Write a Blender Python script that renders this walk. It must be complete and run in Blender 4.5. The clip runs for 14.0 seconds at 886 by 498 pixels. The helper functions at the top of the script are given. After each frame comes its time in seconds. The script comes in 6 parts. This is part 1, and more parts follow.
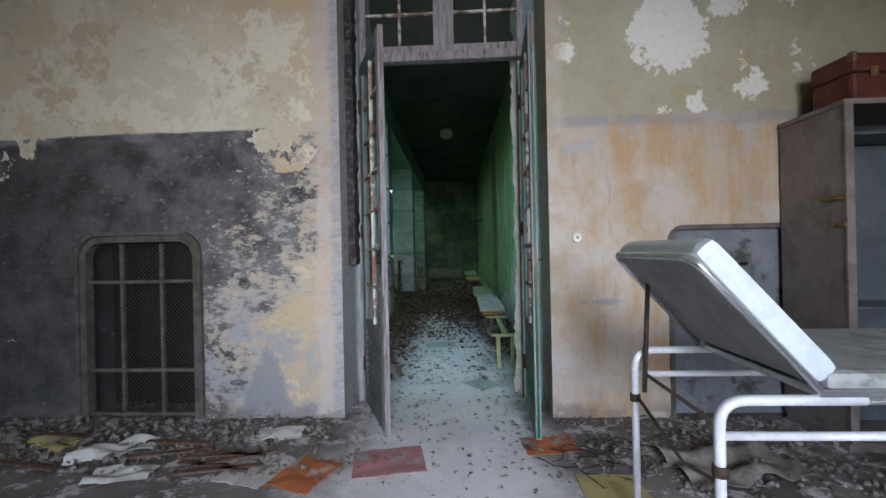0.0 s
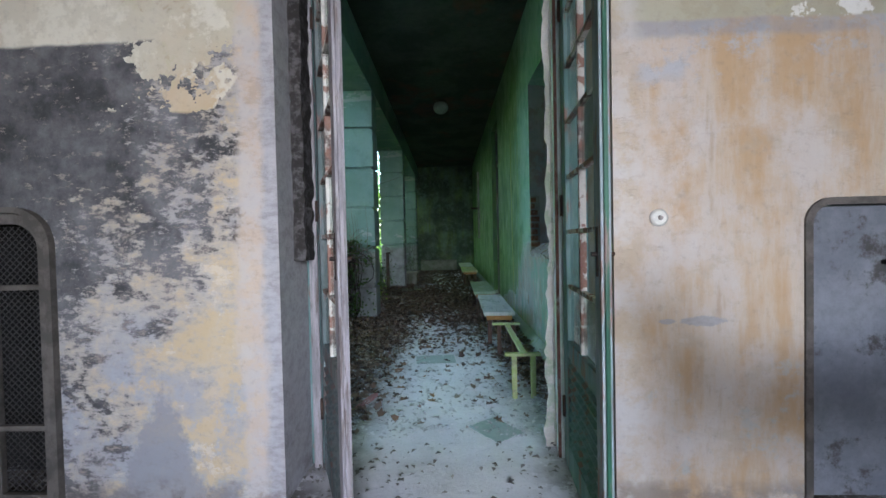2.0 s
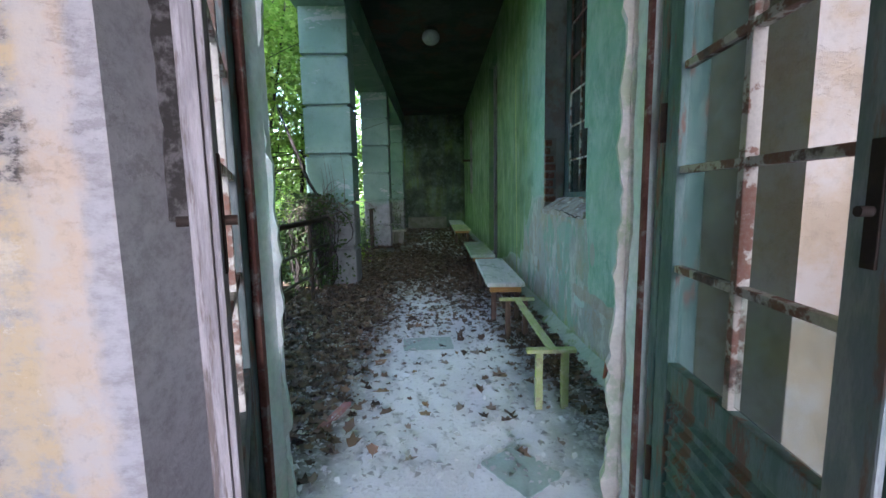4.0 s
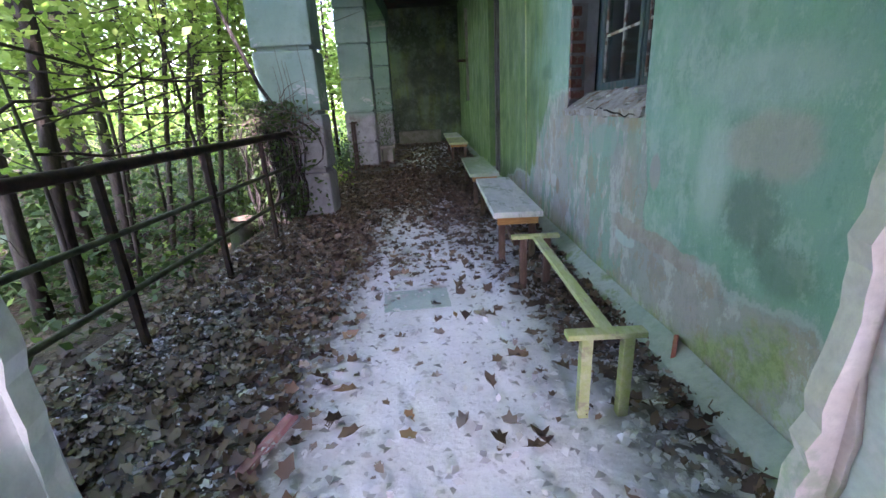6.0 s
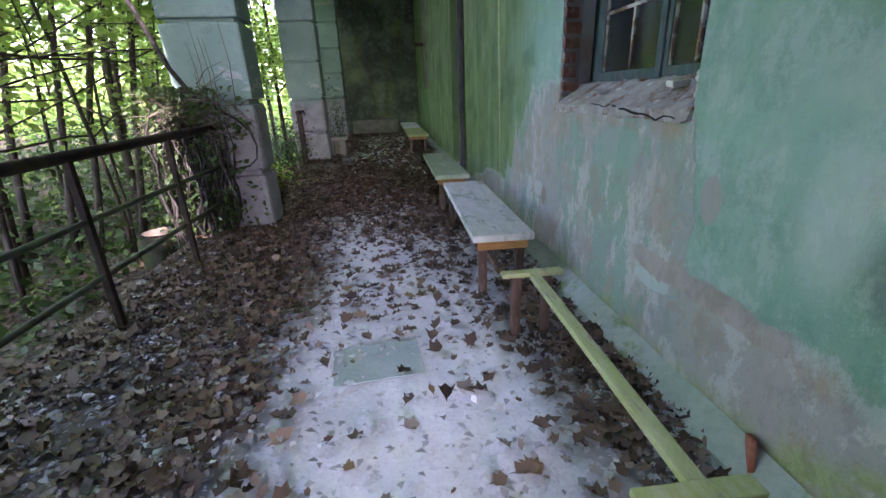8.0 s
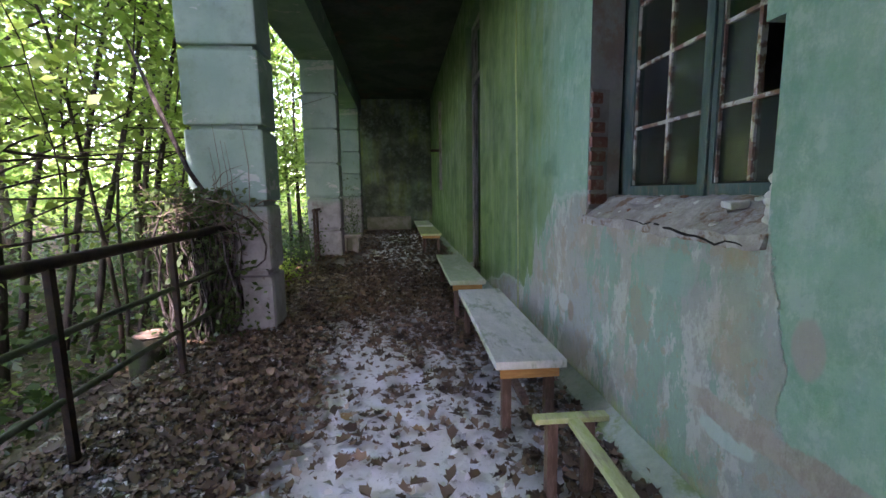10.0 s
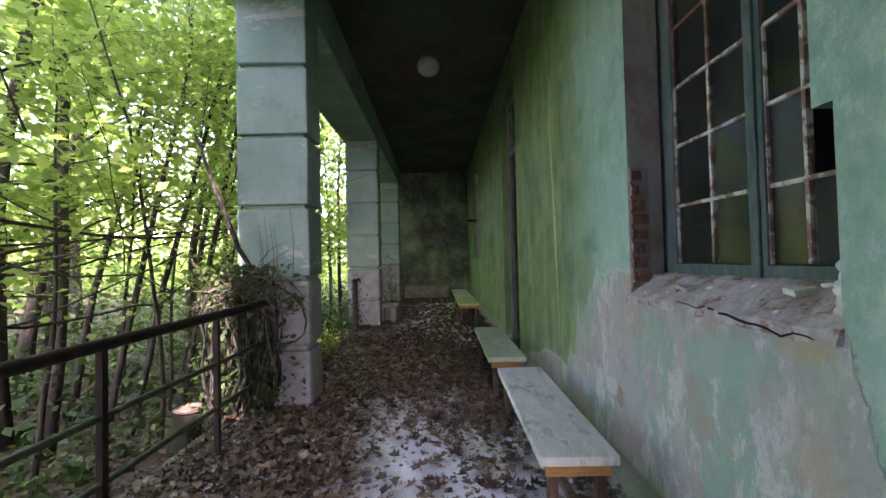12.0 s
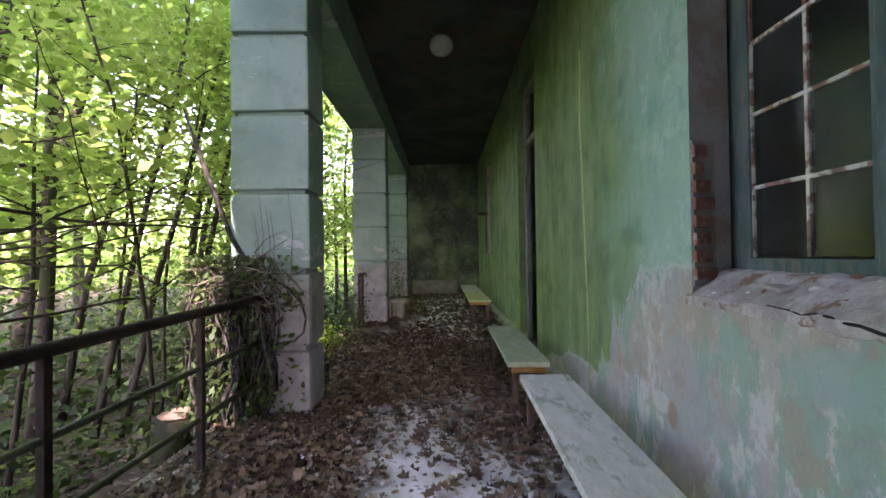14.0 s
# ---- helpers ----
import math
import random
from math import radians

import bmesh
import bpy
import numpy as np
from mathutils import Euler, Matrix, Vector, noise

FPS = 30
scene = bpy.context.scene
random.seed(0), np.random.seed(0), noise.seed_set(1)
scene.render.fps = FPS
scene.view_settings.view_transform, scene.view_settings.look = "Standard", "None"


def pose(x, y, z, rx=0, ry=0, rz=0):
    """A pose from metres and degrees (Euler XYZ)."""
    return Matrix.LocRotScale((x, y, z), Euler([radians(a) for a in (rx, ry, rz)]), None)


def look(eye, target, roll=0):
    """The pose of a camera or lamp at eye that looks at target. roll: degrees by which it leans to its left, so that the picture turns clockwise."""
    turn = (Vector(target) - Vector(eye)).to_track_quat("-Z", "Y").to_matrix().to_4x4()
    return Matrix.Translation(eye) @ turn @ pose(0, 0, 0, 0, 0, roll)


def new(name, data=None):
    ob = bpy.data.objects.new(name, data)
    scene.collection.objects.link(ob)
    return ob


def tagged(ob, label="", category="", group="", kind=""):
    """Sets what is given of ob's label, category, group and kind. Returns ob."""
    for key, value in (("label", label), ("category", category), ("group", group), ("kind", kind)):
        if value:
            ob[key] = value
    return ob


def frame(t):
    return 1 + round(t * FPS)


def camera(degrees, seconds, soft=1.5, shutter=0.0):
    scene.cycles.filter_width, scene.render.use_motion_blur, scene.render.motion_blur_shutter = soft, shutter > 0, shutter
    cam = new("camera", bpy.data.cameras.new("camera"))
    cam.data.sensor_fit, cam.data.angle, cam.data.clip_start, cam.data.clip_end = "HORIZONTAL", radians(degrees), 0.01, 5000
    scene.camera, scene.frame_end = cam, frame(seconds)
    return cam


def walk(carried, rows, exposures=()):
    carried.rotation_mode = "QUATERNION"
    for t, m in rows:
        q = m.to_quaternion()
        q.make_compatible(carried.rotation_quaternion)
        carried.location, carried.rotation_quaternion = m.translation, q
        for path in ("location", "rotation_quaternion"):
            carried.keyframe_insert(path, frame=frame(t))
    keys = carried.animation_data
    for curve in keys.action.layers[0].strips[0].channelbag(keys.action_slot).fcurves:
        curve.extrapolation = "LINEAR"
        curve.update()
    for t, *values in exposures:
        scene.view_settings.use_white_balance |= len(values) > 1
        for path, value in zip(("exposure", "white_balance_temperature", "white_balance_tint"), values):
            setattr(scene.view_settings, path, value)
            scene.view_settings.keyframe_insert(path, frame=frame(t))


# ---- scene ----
cam = camera(92.7, 14.0)
PATH = [
    (0, (0.054, -0.044, 1.338), (-0.047, 1.953, 1.338), -1.2),
    (0.5, (0.043, 0.309, 1.319), (-0.064, 2.306, 1.305), -1.3),
    (1, (0.026, 0.641, 1.321), (-0.107, 2.636, 1.284), 0.0),
    (1.5, (-0.027, 0.92, 1.322), (-0.073, 2.919, 1.288), -0.9),
    (2, (-0.042, 1.22, 1.321), (-0.108, 3.218, 1.277), -1.2),
    (2.5, (-0.042, 1.478, 1.327), (-0.154, 3.474, 1.261), -0.7),
    (3, (-0.084, 1.782, 1.288), (-0.174, 3.777, 1.177), -0.2),
    (3.2, (-0.107, 1.893, 1.288), (-0.167, 3.888, 1.164), 0.0),
    (5.3, (-0.148, 2.921, 1.218), (-0.124, 4.854, 0.704), -1.9),
    (5.5, (-0.125, 3.04, 1.187), (-0.113, 4.966, 0.647), -2.5),
    (6, (-0.091, 3.322, 1.184), (-0.107, 5.219, 0.553), -3.1),
    (6.5, (-0.075, 3.51, 1.169), (-0.099, 5.382, 0.464), -3.4),
    (7, (-0.117, 3.743, 1.191), (0.018, 5.601, 0.462), -3.0),
    (7.2, (-0.136, 3.815, 1.204), (0.052, 5.664, 0.466), -2.8),
    (9.3, (-0.112, 4.336, 1.246), (0.038, 6.273, 0.769), -1.3),
    (9.5, (-0.122, 4.35, 1.259), (0.036, 6.297, 0.829), -1.1),
    (10, (-0.147, 4.378, 1.287), (0.01, 6.354, 1.02), -0.9),
    (10.5, (-0.144, 4.393, 1.318), (-0.015, 6.384, 1.175), -0.9),
    (11, (-0.148, 4.402, 1.337), (-0.075, 6.4, 1.273), -1.5),
    (11.5, (-0.144, 4.403, 1.352), (-0.106, 6.402, 1.357), -1.6),
    (12, (-0.147, 4.404, 1.363), (-0.158, 6.403, 1.41), -1.3),
    (12.5, (-0.148, 4.409, 1.368), (-0.201, 6.406, 1.447), -1.5),
    (13, (-0.137, 4.446, 1.371), (-0.251, 6.441, 1.461), -1.4),
    (13.5, (-0.163, 4.586, 1.355), (-0.289, 6.581, 1.423), -0.5),
    (14, (-0.222, 4.821, 1.341), (-0.266, 6.821, 1.366), -0.7),
]
walk(cam, [(t, look(eye, target, roll)) for t, eye, target, roll in PATH], [(0.0, 3.5, 6050, 12), (1.0, 3.8, 5950, 13), (3.0, 3.72, 5900, 15), (5.5, 4.4, 6250, 42), (7.2, 4.4, 6350, 47), (9.5, 4.08, 6650, 46), (12.0, 4.28, 7000, 50), (14.0, 4.32, 7100, 51)])
ROOM_WATTS = 13

# ---- light ----
world = bpy.data.worlds.new("sky")
scene.world = world
world.use_nodes = True
sky = world.node_tree.nodes.new("ShaderNodeTexSky")
sky.sky_type, sky.sun_disc = "NISHITA", False
SUN_WAY = Vector((0.07, 0.85, -1.0)).normalized()
sky.sun_elevation = math.asin(-SUN_WAY.z)
sky.sun_rotation = math.atan2(-SUN_WAY.x, -SUN_WAY.y)
world.node_tree.links.new(sky.outputs[0], world.node_tree.nodes["Background"].inputs[0])
world.node_tree.nodes["Background"].inputs[1].default_value = 0.15
sun = new("sun", bpy.data.lights.new("sun", "SUN"))
sun.data.energy, sun.data.angle, sun.data.color = 1.8, radians(0.6), (1.0, 0.95, 0.86)
sun.matrix_world = look((0, 0, 20), Vector((0, 0, 20)) + SUN_WAY)


def window_light(name, x, y, z, w, h, target, watts):
    li = new(name, bpy.data.lights.new(name, "AREA"))
    li.data.shape, li.data.size, li.data.size_y, li.data.energy = "RECTANGLE", w, h, watts
    li.data.color, li.data.spread = (0.95, 0.97, 1.0), radians(75)
    li.matrix_world = look((x, y, z), target)


window_light("daylight", 0.8, -4.02, 2.2, 2.0, 2.1, (-0.35, 3.3, 0.75), 0.49 * ROOM_WATTS)

# ---- materials ----


class Mat:
    """A node material put together step by step, on the object's own metres."""

    def __init__(self, name, rough=0.9, metal=0.0, spec=0.3):
        self.m = bpy.data.materials.new(name)
        self.m.use_nodes = True
        self.t = self.m.node_tree
        self.b = self.t.nodes["Principled BSDF"]
        self.b.inputs["Roughness"].default_value = rough
        self.b.inputs["Metallic"].default_value = metal
        self.b.inputs["Specular IOR Level"].default_value = spec
        self.co = self.t.nodes.new("ShaderNodeTexCoord").outputs["Object"]
        self.sep = None

    def link(self, a, b):
        self.t.links.new(a, b)

    def put(self, socket, v):
        if isinstance(v, (int, float)):
            socket.default_value = v
        elif isinstance(v, tuple):
            socket.default_value = (*v, 1) if len(v) == 3 and socket.type == "RGBA" else v
        else:
            self.link(v, socket)

    def math(self, op, a, b=0.0, c=0.0):
        n = self.t.nodes.new("ShaderNodeMath")
        n.operation = op
        for s, v in zip(n.inputs, (a, b, c)):
            self.put(s, v)
        return n.outputs[0]

    def noise(self, scale, detail=4.0, rough=0.6, stretch=(1, 1, 1), off=(0, 0, 0), warp=0.0):
        mp = self.t.nodes.new("ShaderNodeMapping")
        mp.inputs["Scale"].default_value, mp.inputs["Location"].default_value = stretch, off
        self.link(self.co, mp.inputs[0])
        n = self.t.nodes.new("ShaderNodeTexNoise")
        n.inputs["Scale"].default_value, n.inputs["Detail"].default_value = scale, detail
        n.inputs["Roughness"].default_value, n.inputs["Distortion"].default_value = rough, warp
        self.link(mp.outputs[0], n.inputs["Vector"])
        return n.outputs["Fac"]

    def step(self, v, lo, hi):
        n = self.t.nodes.new("ShaderNodeMapRange")
        n.interpolation_type = "SMOOTHSTEP"
        self.put(n.inputs[0], v)
        n.inputs[1].default_value, n.inputs[2].default_value = lo, hi
        if lo > hi:
            n.inputs[1].default_value, n.inputs[2].default_value = hi, lo
            n.inputs[3].default_value, n.inputs[4].default_value = 1.0, 0.0
        return n.outputs[0]

    def axis(self, i):
        if not self.sep:
            self.sep = self.t.nodes.new("ShaderNodeSeparateXYZ")
            self.link(self.co, self.sep.inputs[0])
        return self.sep.outputs[i]

    def band(self, i, lo, hi, soft, wob=0.0, scale=3.0):
        v = self.axis(i)
        if wob:
            v = self.math("ADD", v, self.math("MULTIPLY", self.math("SUBTRACT", self.noise(scale, 5, 0.65), 0.5), wob))
        return self.math("MULTIPLY", self.step(v, lo - soft, lo + soft), self.step(v, hi + soft, hi - soft))

    def mul(self, *vs):
        out = vs[0]
        for v in vs[1:]:
            out = self.math("MULTIPLY", out, v)
        return out

    def mix(self, f, a, b):
        n = self.t.nodes.new("ShaderNodeMix")
        n.data_type = "RGBA"
        self.put(n.inputs[0], f)
        self.put(n.inputs[6], a)
        self.put(n.inputs[7], b)
        return n.outputs[2]

    def random(self):
        return self.t.nodes.new("ShaderNodeObjectInfo").outputs["Random"]

    def island(self):
        return self.t.nodes.new("ShaderNodeNewGeometry").outputs["Random Per Island"]

    def done(self, colour, bump=None, strength=0.4, depth=0.01, rough=None):
        self.put(self.b.inputs["Base Color"], colour)
        if rough is not None:
            self.put(self.b.inputs["Roughness"], rough)
        if bump is not None:
            n = self.t.nodes.new("ShaderNodeBump")
            n.inputs["Strength"].default_value, n.inputs["Distance"].default_value = strength, depth
            self.link(bump, n.inputs["Height"])
            self.link(n.outputs[0], self.b.inputs["Normal"])
        return self.m


def speckled(name, a, b, scale=8.0, lo=0.4, hi=0.6, c=None, cs=3.0, rough=0.85, metal=0.0, bump=0.3, depth=0.004, stretch=(1, 1, 1), spec=0.3):
    k = Mat(name, rough, metal, spec)
    n = k.noise(scale, 6, 0.65, stretch)
    col = k.mix(k.step(n, lo, hi), a, b)
    if c:
        col = k.mix(k.step(k.noise(cs, 6, 0.7, stretch, (3, 5, 1)), 0.52, 0.62), col, c)
    fine = k.noise(scale * 9, 4, 0.7, stretch)
    col = k.mix(k.math("MULTIPLY", k.step(fine, 0.35, 0.75), 0.35), col, tuple(v * 0.55 for v in a))
    return k.done(col, k.math("ADD", n, k.math("MULTIPLY", fine, 0.5)), bump, depth)


def make_room_wall():
    k = Mat("peeling_room_plaster", 0.92)
    big, mid, fine = k.noise(1.3, 6, 0.6), k.noise(4.5, 8, 0.68, (1, 1, 1.2), (7, 0, 2)), k.noise(26, 6, 0.7)
    speck = k.noise(17, 8, 0.75, (0.6, 1, 1.3), (2, 2, 7))
    streak = k.noise(2.6, 6, 0.65, (2.2, 1, 0.4), (1, 4, 9))
    soft = k.noise(0.8, 5, 0.6, (1, 1, 1), (5, 0, 5))
    # upper field: dirty cream over ochre
    up = k.mix(k.step(big, 0.38, 0.66), (0.52, 0.47, 0.35), (0.54, 0.39, 0.22))
    up = k.mix(k.mul(k.step(soft, 0.40, 0.60), 0.7), up, (0.62, 0.58, 0.48))
    up = k.mix(k.mul(k.step(k.noise(2.1, 9, 0.72, (1, 1, 1), (2, 8, 3)), 0.5, 0.55), 0.85), up, (0.68, 0.64, 0.53))
    up = k.mix(k.mul(k.step(k.noise(2.7, 8, 0.72, (1, 1, 1), (3, 1, 3)), 0.56, 0.62), 0.6), up, (0.40, 0.30, 0.20))
    # right of the door the field is painted darker for the dim corner
    up = k.mix(k.mul(k.band(0, 0.4, 9.0, 0.4, 0.6), 0.8), up, k.mix(k.step(big, 0.35, 0.65), (0.40, 0.38, 0.29), (0.33, 0.31, 0.225)))
    up = k.mix(k.mul(k.step(k.noise(3.2, 8, 0.72, (1, 1, 1), (4, 1, 6)), 0.62, 0.64), k.band(0, 0.5, 9, 0.4)), up, (0.72, 0.71, 0.66))
    up = k.mix(k.mul(k.step(k.noise(2.4, 7, 0.7, (1, 1, 1), (9, 1, 1)), 0.55, 0.70), 0.5), up, (0.42, 0.40, 0.18))
    # white scars where the paint has gone
    for sx, sz, sr in ((1.66, 2.98, 0.30), (2.28, 2.56, 0.10), (0.86, 2.86, 0.07), (1.85, 2.42, 0.07), (2.1, 3.2, 0.12)):
        px, pz = k.math("SUBTRACT", k.axis(0), sx), k.math("SUBTRACT", k.axis(2), sz)
        r = k.math("SQRT", k.math("ADD", k.math("MULTIPLY", px, px), k.math("MULTIPLY", pz, pz)))
        scar = k.step(k.math("ADD", r, k.math("MULTIPLY", k.math("SUBTRACT", k.noise(5 if sr > 0.2 else 12, 8, 0.75, (1, 1, 1), (sx, 0, sz)), 0.5), 2.1 * sr if sr > 0.2 else 4.5 * sr)), sr + 0.012, sr - 0.012)
        up = k.mix(scar, up, (0.76, 0.76, 0.72))
    # lower field: ochre dado, grey-pink wear
    low = k.mix(k.step(streak, 0.38, 0.64), (0.46, 0.32, 0.19), (0.50, 0.43, 0.36))
    low = k.mix(k.mul(k.step(k.noise(1.6, 7, 0.66, (1, 1, 0.8), (1, 2, 3)), 0.45, 0.62), 0.8), low, (0.53, 0.49, 0.46))
    low = k.mix(k.mul(k.step(streak, 0.58, 0.72), 0.6), low, (0.36, 0.24, 0.14))
    low = k.mix(k.mul(k.step(mid, 0.53, 0.66), 0.45), low, (0.40, 0.33, 0.25))
    low = k.mix(k.mul(k.step(k.noise(5, 6, 0.7, (1, 1, 1), (3, 3, 3)), 0.54, 0.66), k.band(2, -1, 0.75, 0.25, 0.5), 0.8), low, (0.40, 0.41, 0.40))
    low = k.mix(k.mul(k.band(2, 2.05, 2.36, 0.06, 0.3), k.step(mid, 0.5, 0.62), 0.8), low, (0.42, 0.43, 0.47))
    # the left part: grey-black dado paint flaking off ochre
    ochre = k.mix(k.step(mid, 0.38, 0.64), (0.54, 0.42, 0.26), (0.53, 0.45, 0.34))
    ochre = k.mix(k.mul(k.step(soft, 0.42, 0.6), 0.6), ochre, (0.56, 0.48, 0.36))
    ochre = k.mix(k.mul(k.step(k.noise(2.2, 6, 0.7, (1, 1, 1), (0, 2, 5)), 0.47, 0.58), k.band(2, -1, 0.95, 0.3, 0.8)), ochre, (0.38, 0.39, 0.42))
    ochre = k.mix(k.mul(k.step(k.noise(2.9, 8, 0.72, (1, 1, 1.1), (6, 1, 9)), 0.47, 0.57), 0.65), ochre, (0.36, 0.355, 0.37))
    ochre = k.mix(k.mul(k.step(k.noise(6, 8, 0.75, (0.8, 1, 1.2), (1, 1, 4)), 0.55, 0.62), 0.7), ochre, (0.62, 0.55, 0.44))
    dark = k.mix(k.step(k.noise(3.0, 7, 0.7, (1, 1, 1), (5, 5, 5)), 0.34, 0.68), (0.05, 0.05, 0.052), (0.19, 0.185, 0.19))
    dark = k.mix(k.mul(k.step(speck, 0.57, 0.64), 0.8), dark, (0.34, 0.29, 0.25))
    # darker towards the far left
    dark = k.mix(k.mul(k.step(k.axis(0), -1.9, -3.3), 0.6), dark, (0.035, 0.035, 0.036))
    edge = k.math("ADD", k.axis(0), k.math("MULTIPLY", k.math("SUBTRACT", k.noise(1.5, 3, 0.5, (1, 1, 1), (8, 2, 1)), 0.5), 1.6))
    cover = k.math("ADD", k.math("MULTIPLY", k.step(edge, -0.75, -3.2), 0.27), k.math("MULTIPLY", k.band(2, 1.15, 2.6, 0.45, 0.5), 0.11))
    flake = k.math("ADD", k.math("ADD", k.math("MULTIPLY", mid, 0.50), k.math("MULTIPLY", speck, 0.50)), cover)
    worn = k.step(flake, 0.615, 0.68)
    thin = k.step(flake, 0.53, 0.63)
    left = k.mix(k.mul(thin, 0.55), ochre, (0.33, 0.32, 0.33))
    left = k.mix(worn, left, dark)
    low = k.mix(k.step(k.axis(0), -0.3, -0.5), low, left)
    low = k.mix(k.mul(k.band(2, 2.27, 2.36, 0.02, 0.08), k.step(big, 0.42, 0.58), 0.7), low, (0.27, 0.28, 0.31))
    zed = k.math("ADD", k.axis(2), k.math("MULTIPLY", k.math("SUBTRACT", k.noise(1.1, 5, 0.6), 0.5), 0.10))
    zed = k.math("ADD", zed, k.math("MULTIPLY", k.mul(k.step(k.noise(1.4, 6, 0.7, (1, 1, 1), (2, 6, 6)), 0.53, 0.60), k.step(k.axis(0), -0.9, -1.3)), 0.35))
    col = k.mix(k.step(zed, 2.33, 2.352), low, up)
    # long grey scar and a triangular grey patch low on the wall
    for sx, sz, rx, rz in ((1.15, 0.90, 0.12, 0.028), (0.97, 0.90, 0.05, 0.015)):
        ax, az = k.math("DIVIDE", k.math("SUBTRACT", k.axis(0), sx), rx), k.math("DIVIDE", k.math("SUBTRACT", k.axis(2), sz), rz)
        q = k.math("ADD", k.math("ADD", k.math("MULTIPLY", ax, ax), k.math("MULTIPLY", az, az)), k.math("MULTIPLY", k.noise(16, 8, 0.8), 2.4))
        col = k.mix(k.mul(k.step(q, 2.15, 1.75), 0.75), col, k.mix(k.step(speck, 0.35, 0.65), (0.34, 0.34, 0.36), (0.27, 0.27, 0.29)))
    tri = k.math("ADD", k.math("ADD", k.math("ABSOLUTE", k.math("SUBTRACT", k.axis(0), -1.55)), k.math("MULTIPLY", k.axis(2), 0.42)), k.math("MULTIPLY", k.noise(5, 8, 0.75), 0.36))
    col = k.mix(k.mul(k.step(tri, 0.46, 0.41), 0.8), col, (0.27, 0.27, 0.29))
    # bare plaster round the door
    rim = k.math("ADD", k.axis(0), k.math("MULTIPLY", k.math("SUBTRACT", k.noise(2.5, 6, 0.7, (1, 1, 0.5), (4, 4, 4)), 0.5), 0.22))
    col = k.mix(k.mul(k.step(rim, -1.16, -1.10), k.step(rim, -0.4, -0.5), 0.8), col, k.mix(k.step(mid, 0.4, 0.6), (0.52, 0.48, 0.45), (0.56, 0.44, 0.33)))
    col = k.mix(k.mul(k.step(rim, -1.02, -0.97), k.step(rim, -0.4, -0.5), 0.9), col, k.mix(k.step(speck, 0.4, 0.66), (0.42, 0.41, 0.43), (0.29, 0.28, 0.29)))
    col = k.mix(k.mul(k.step(rim, 0.90, 0.78), k.step(rim, 0.4, 0.5), 0.75), col, k.mix(k.step(mid, 0.4, 0.6), (0.52, 0.49, 0.46), (0.47, 0.38, 0.28)))
    col = k.mix(k.mul(k.step(fine, 0.5, 0.8), 0.35), col, (0.2, 0.17, 0.14))
    # broken dark band along the foot of the wall
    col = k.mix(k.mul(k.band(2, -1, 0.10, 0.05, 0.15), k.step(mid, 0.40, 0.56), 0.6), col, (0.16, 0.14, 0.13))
    h = k.math("ADD", k.math("MULTIPLY", mid, 0.7), k.math("ADD", k.math("MULTIPLY", fine, 0.25), k.math("MULTIPLY", worn, 0.25)))
    return k.done(col, h, 0.5, 0.012)


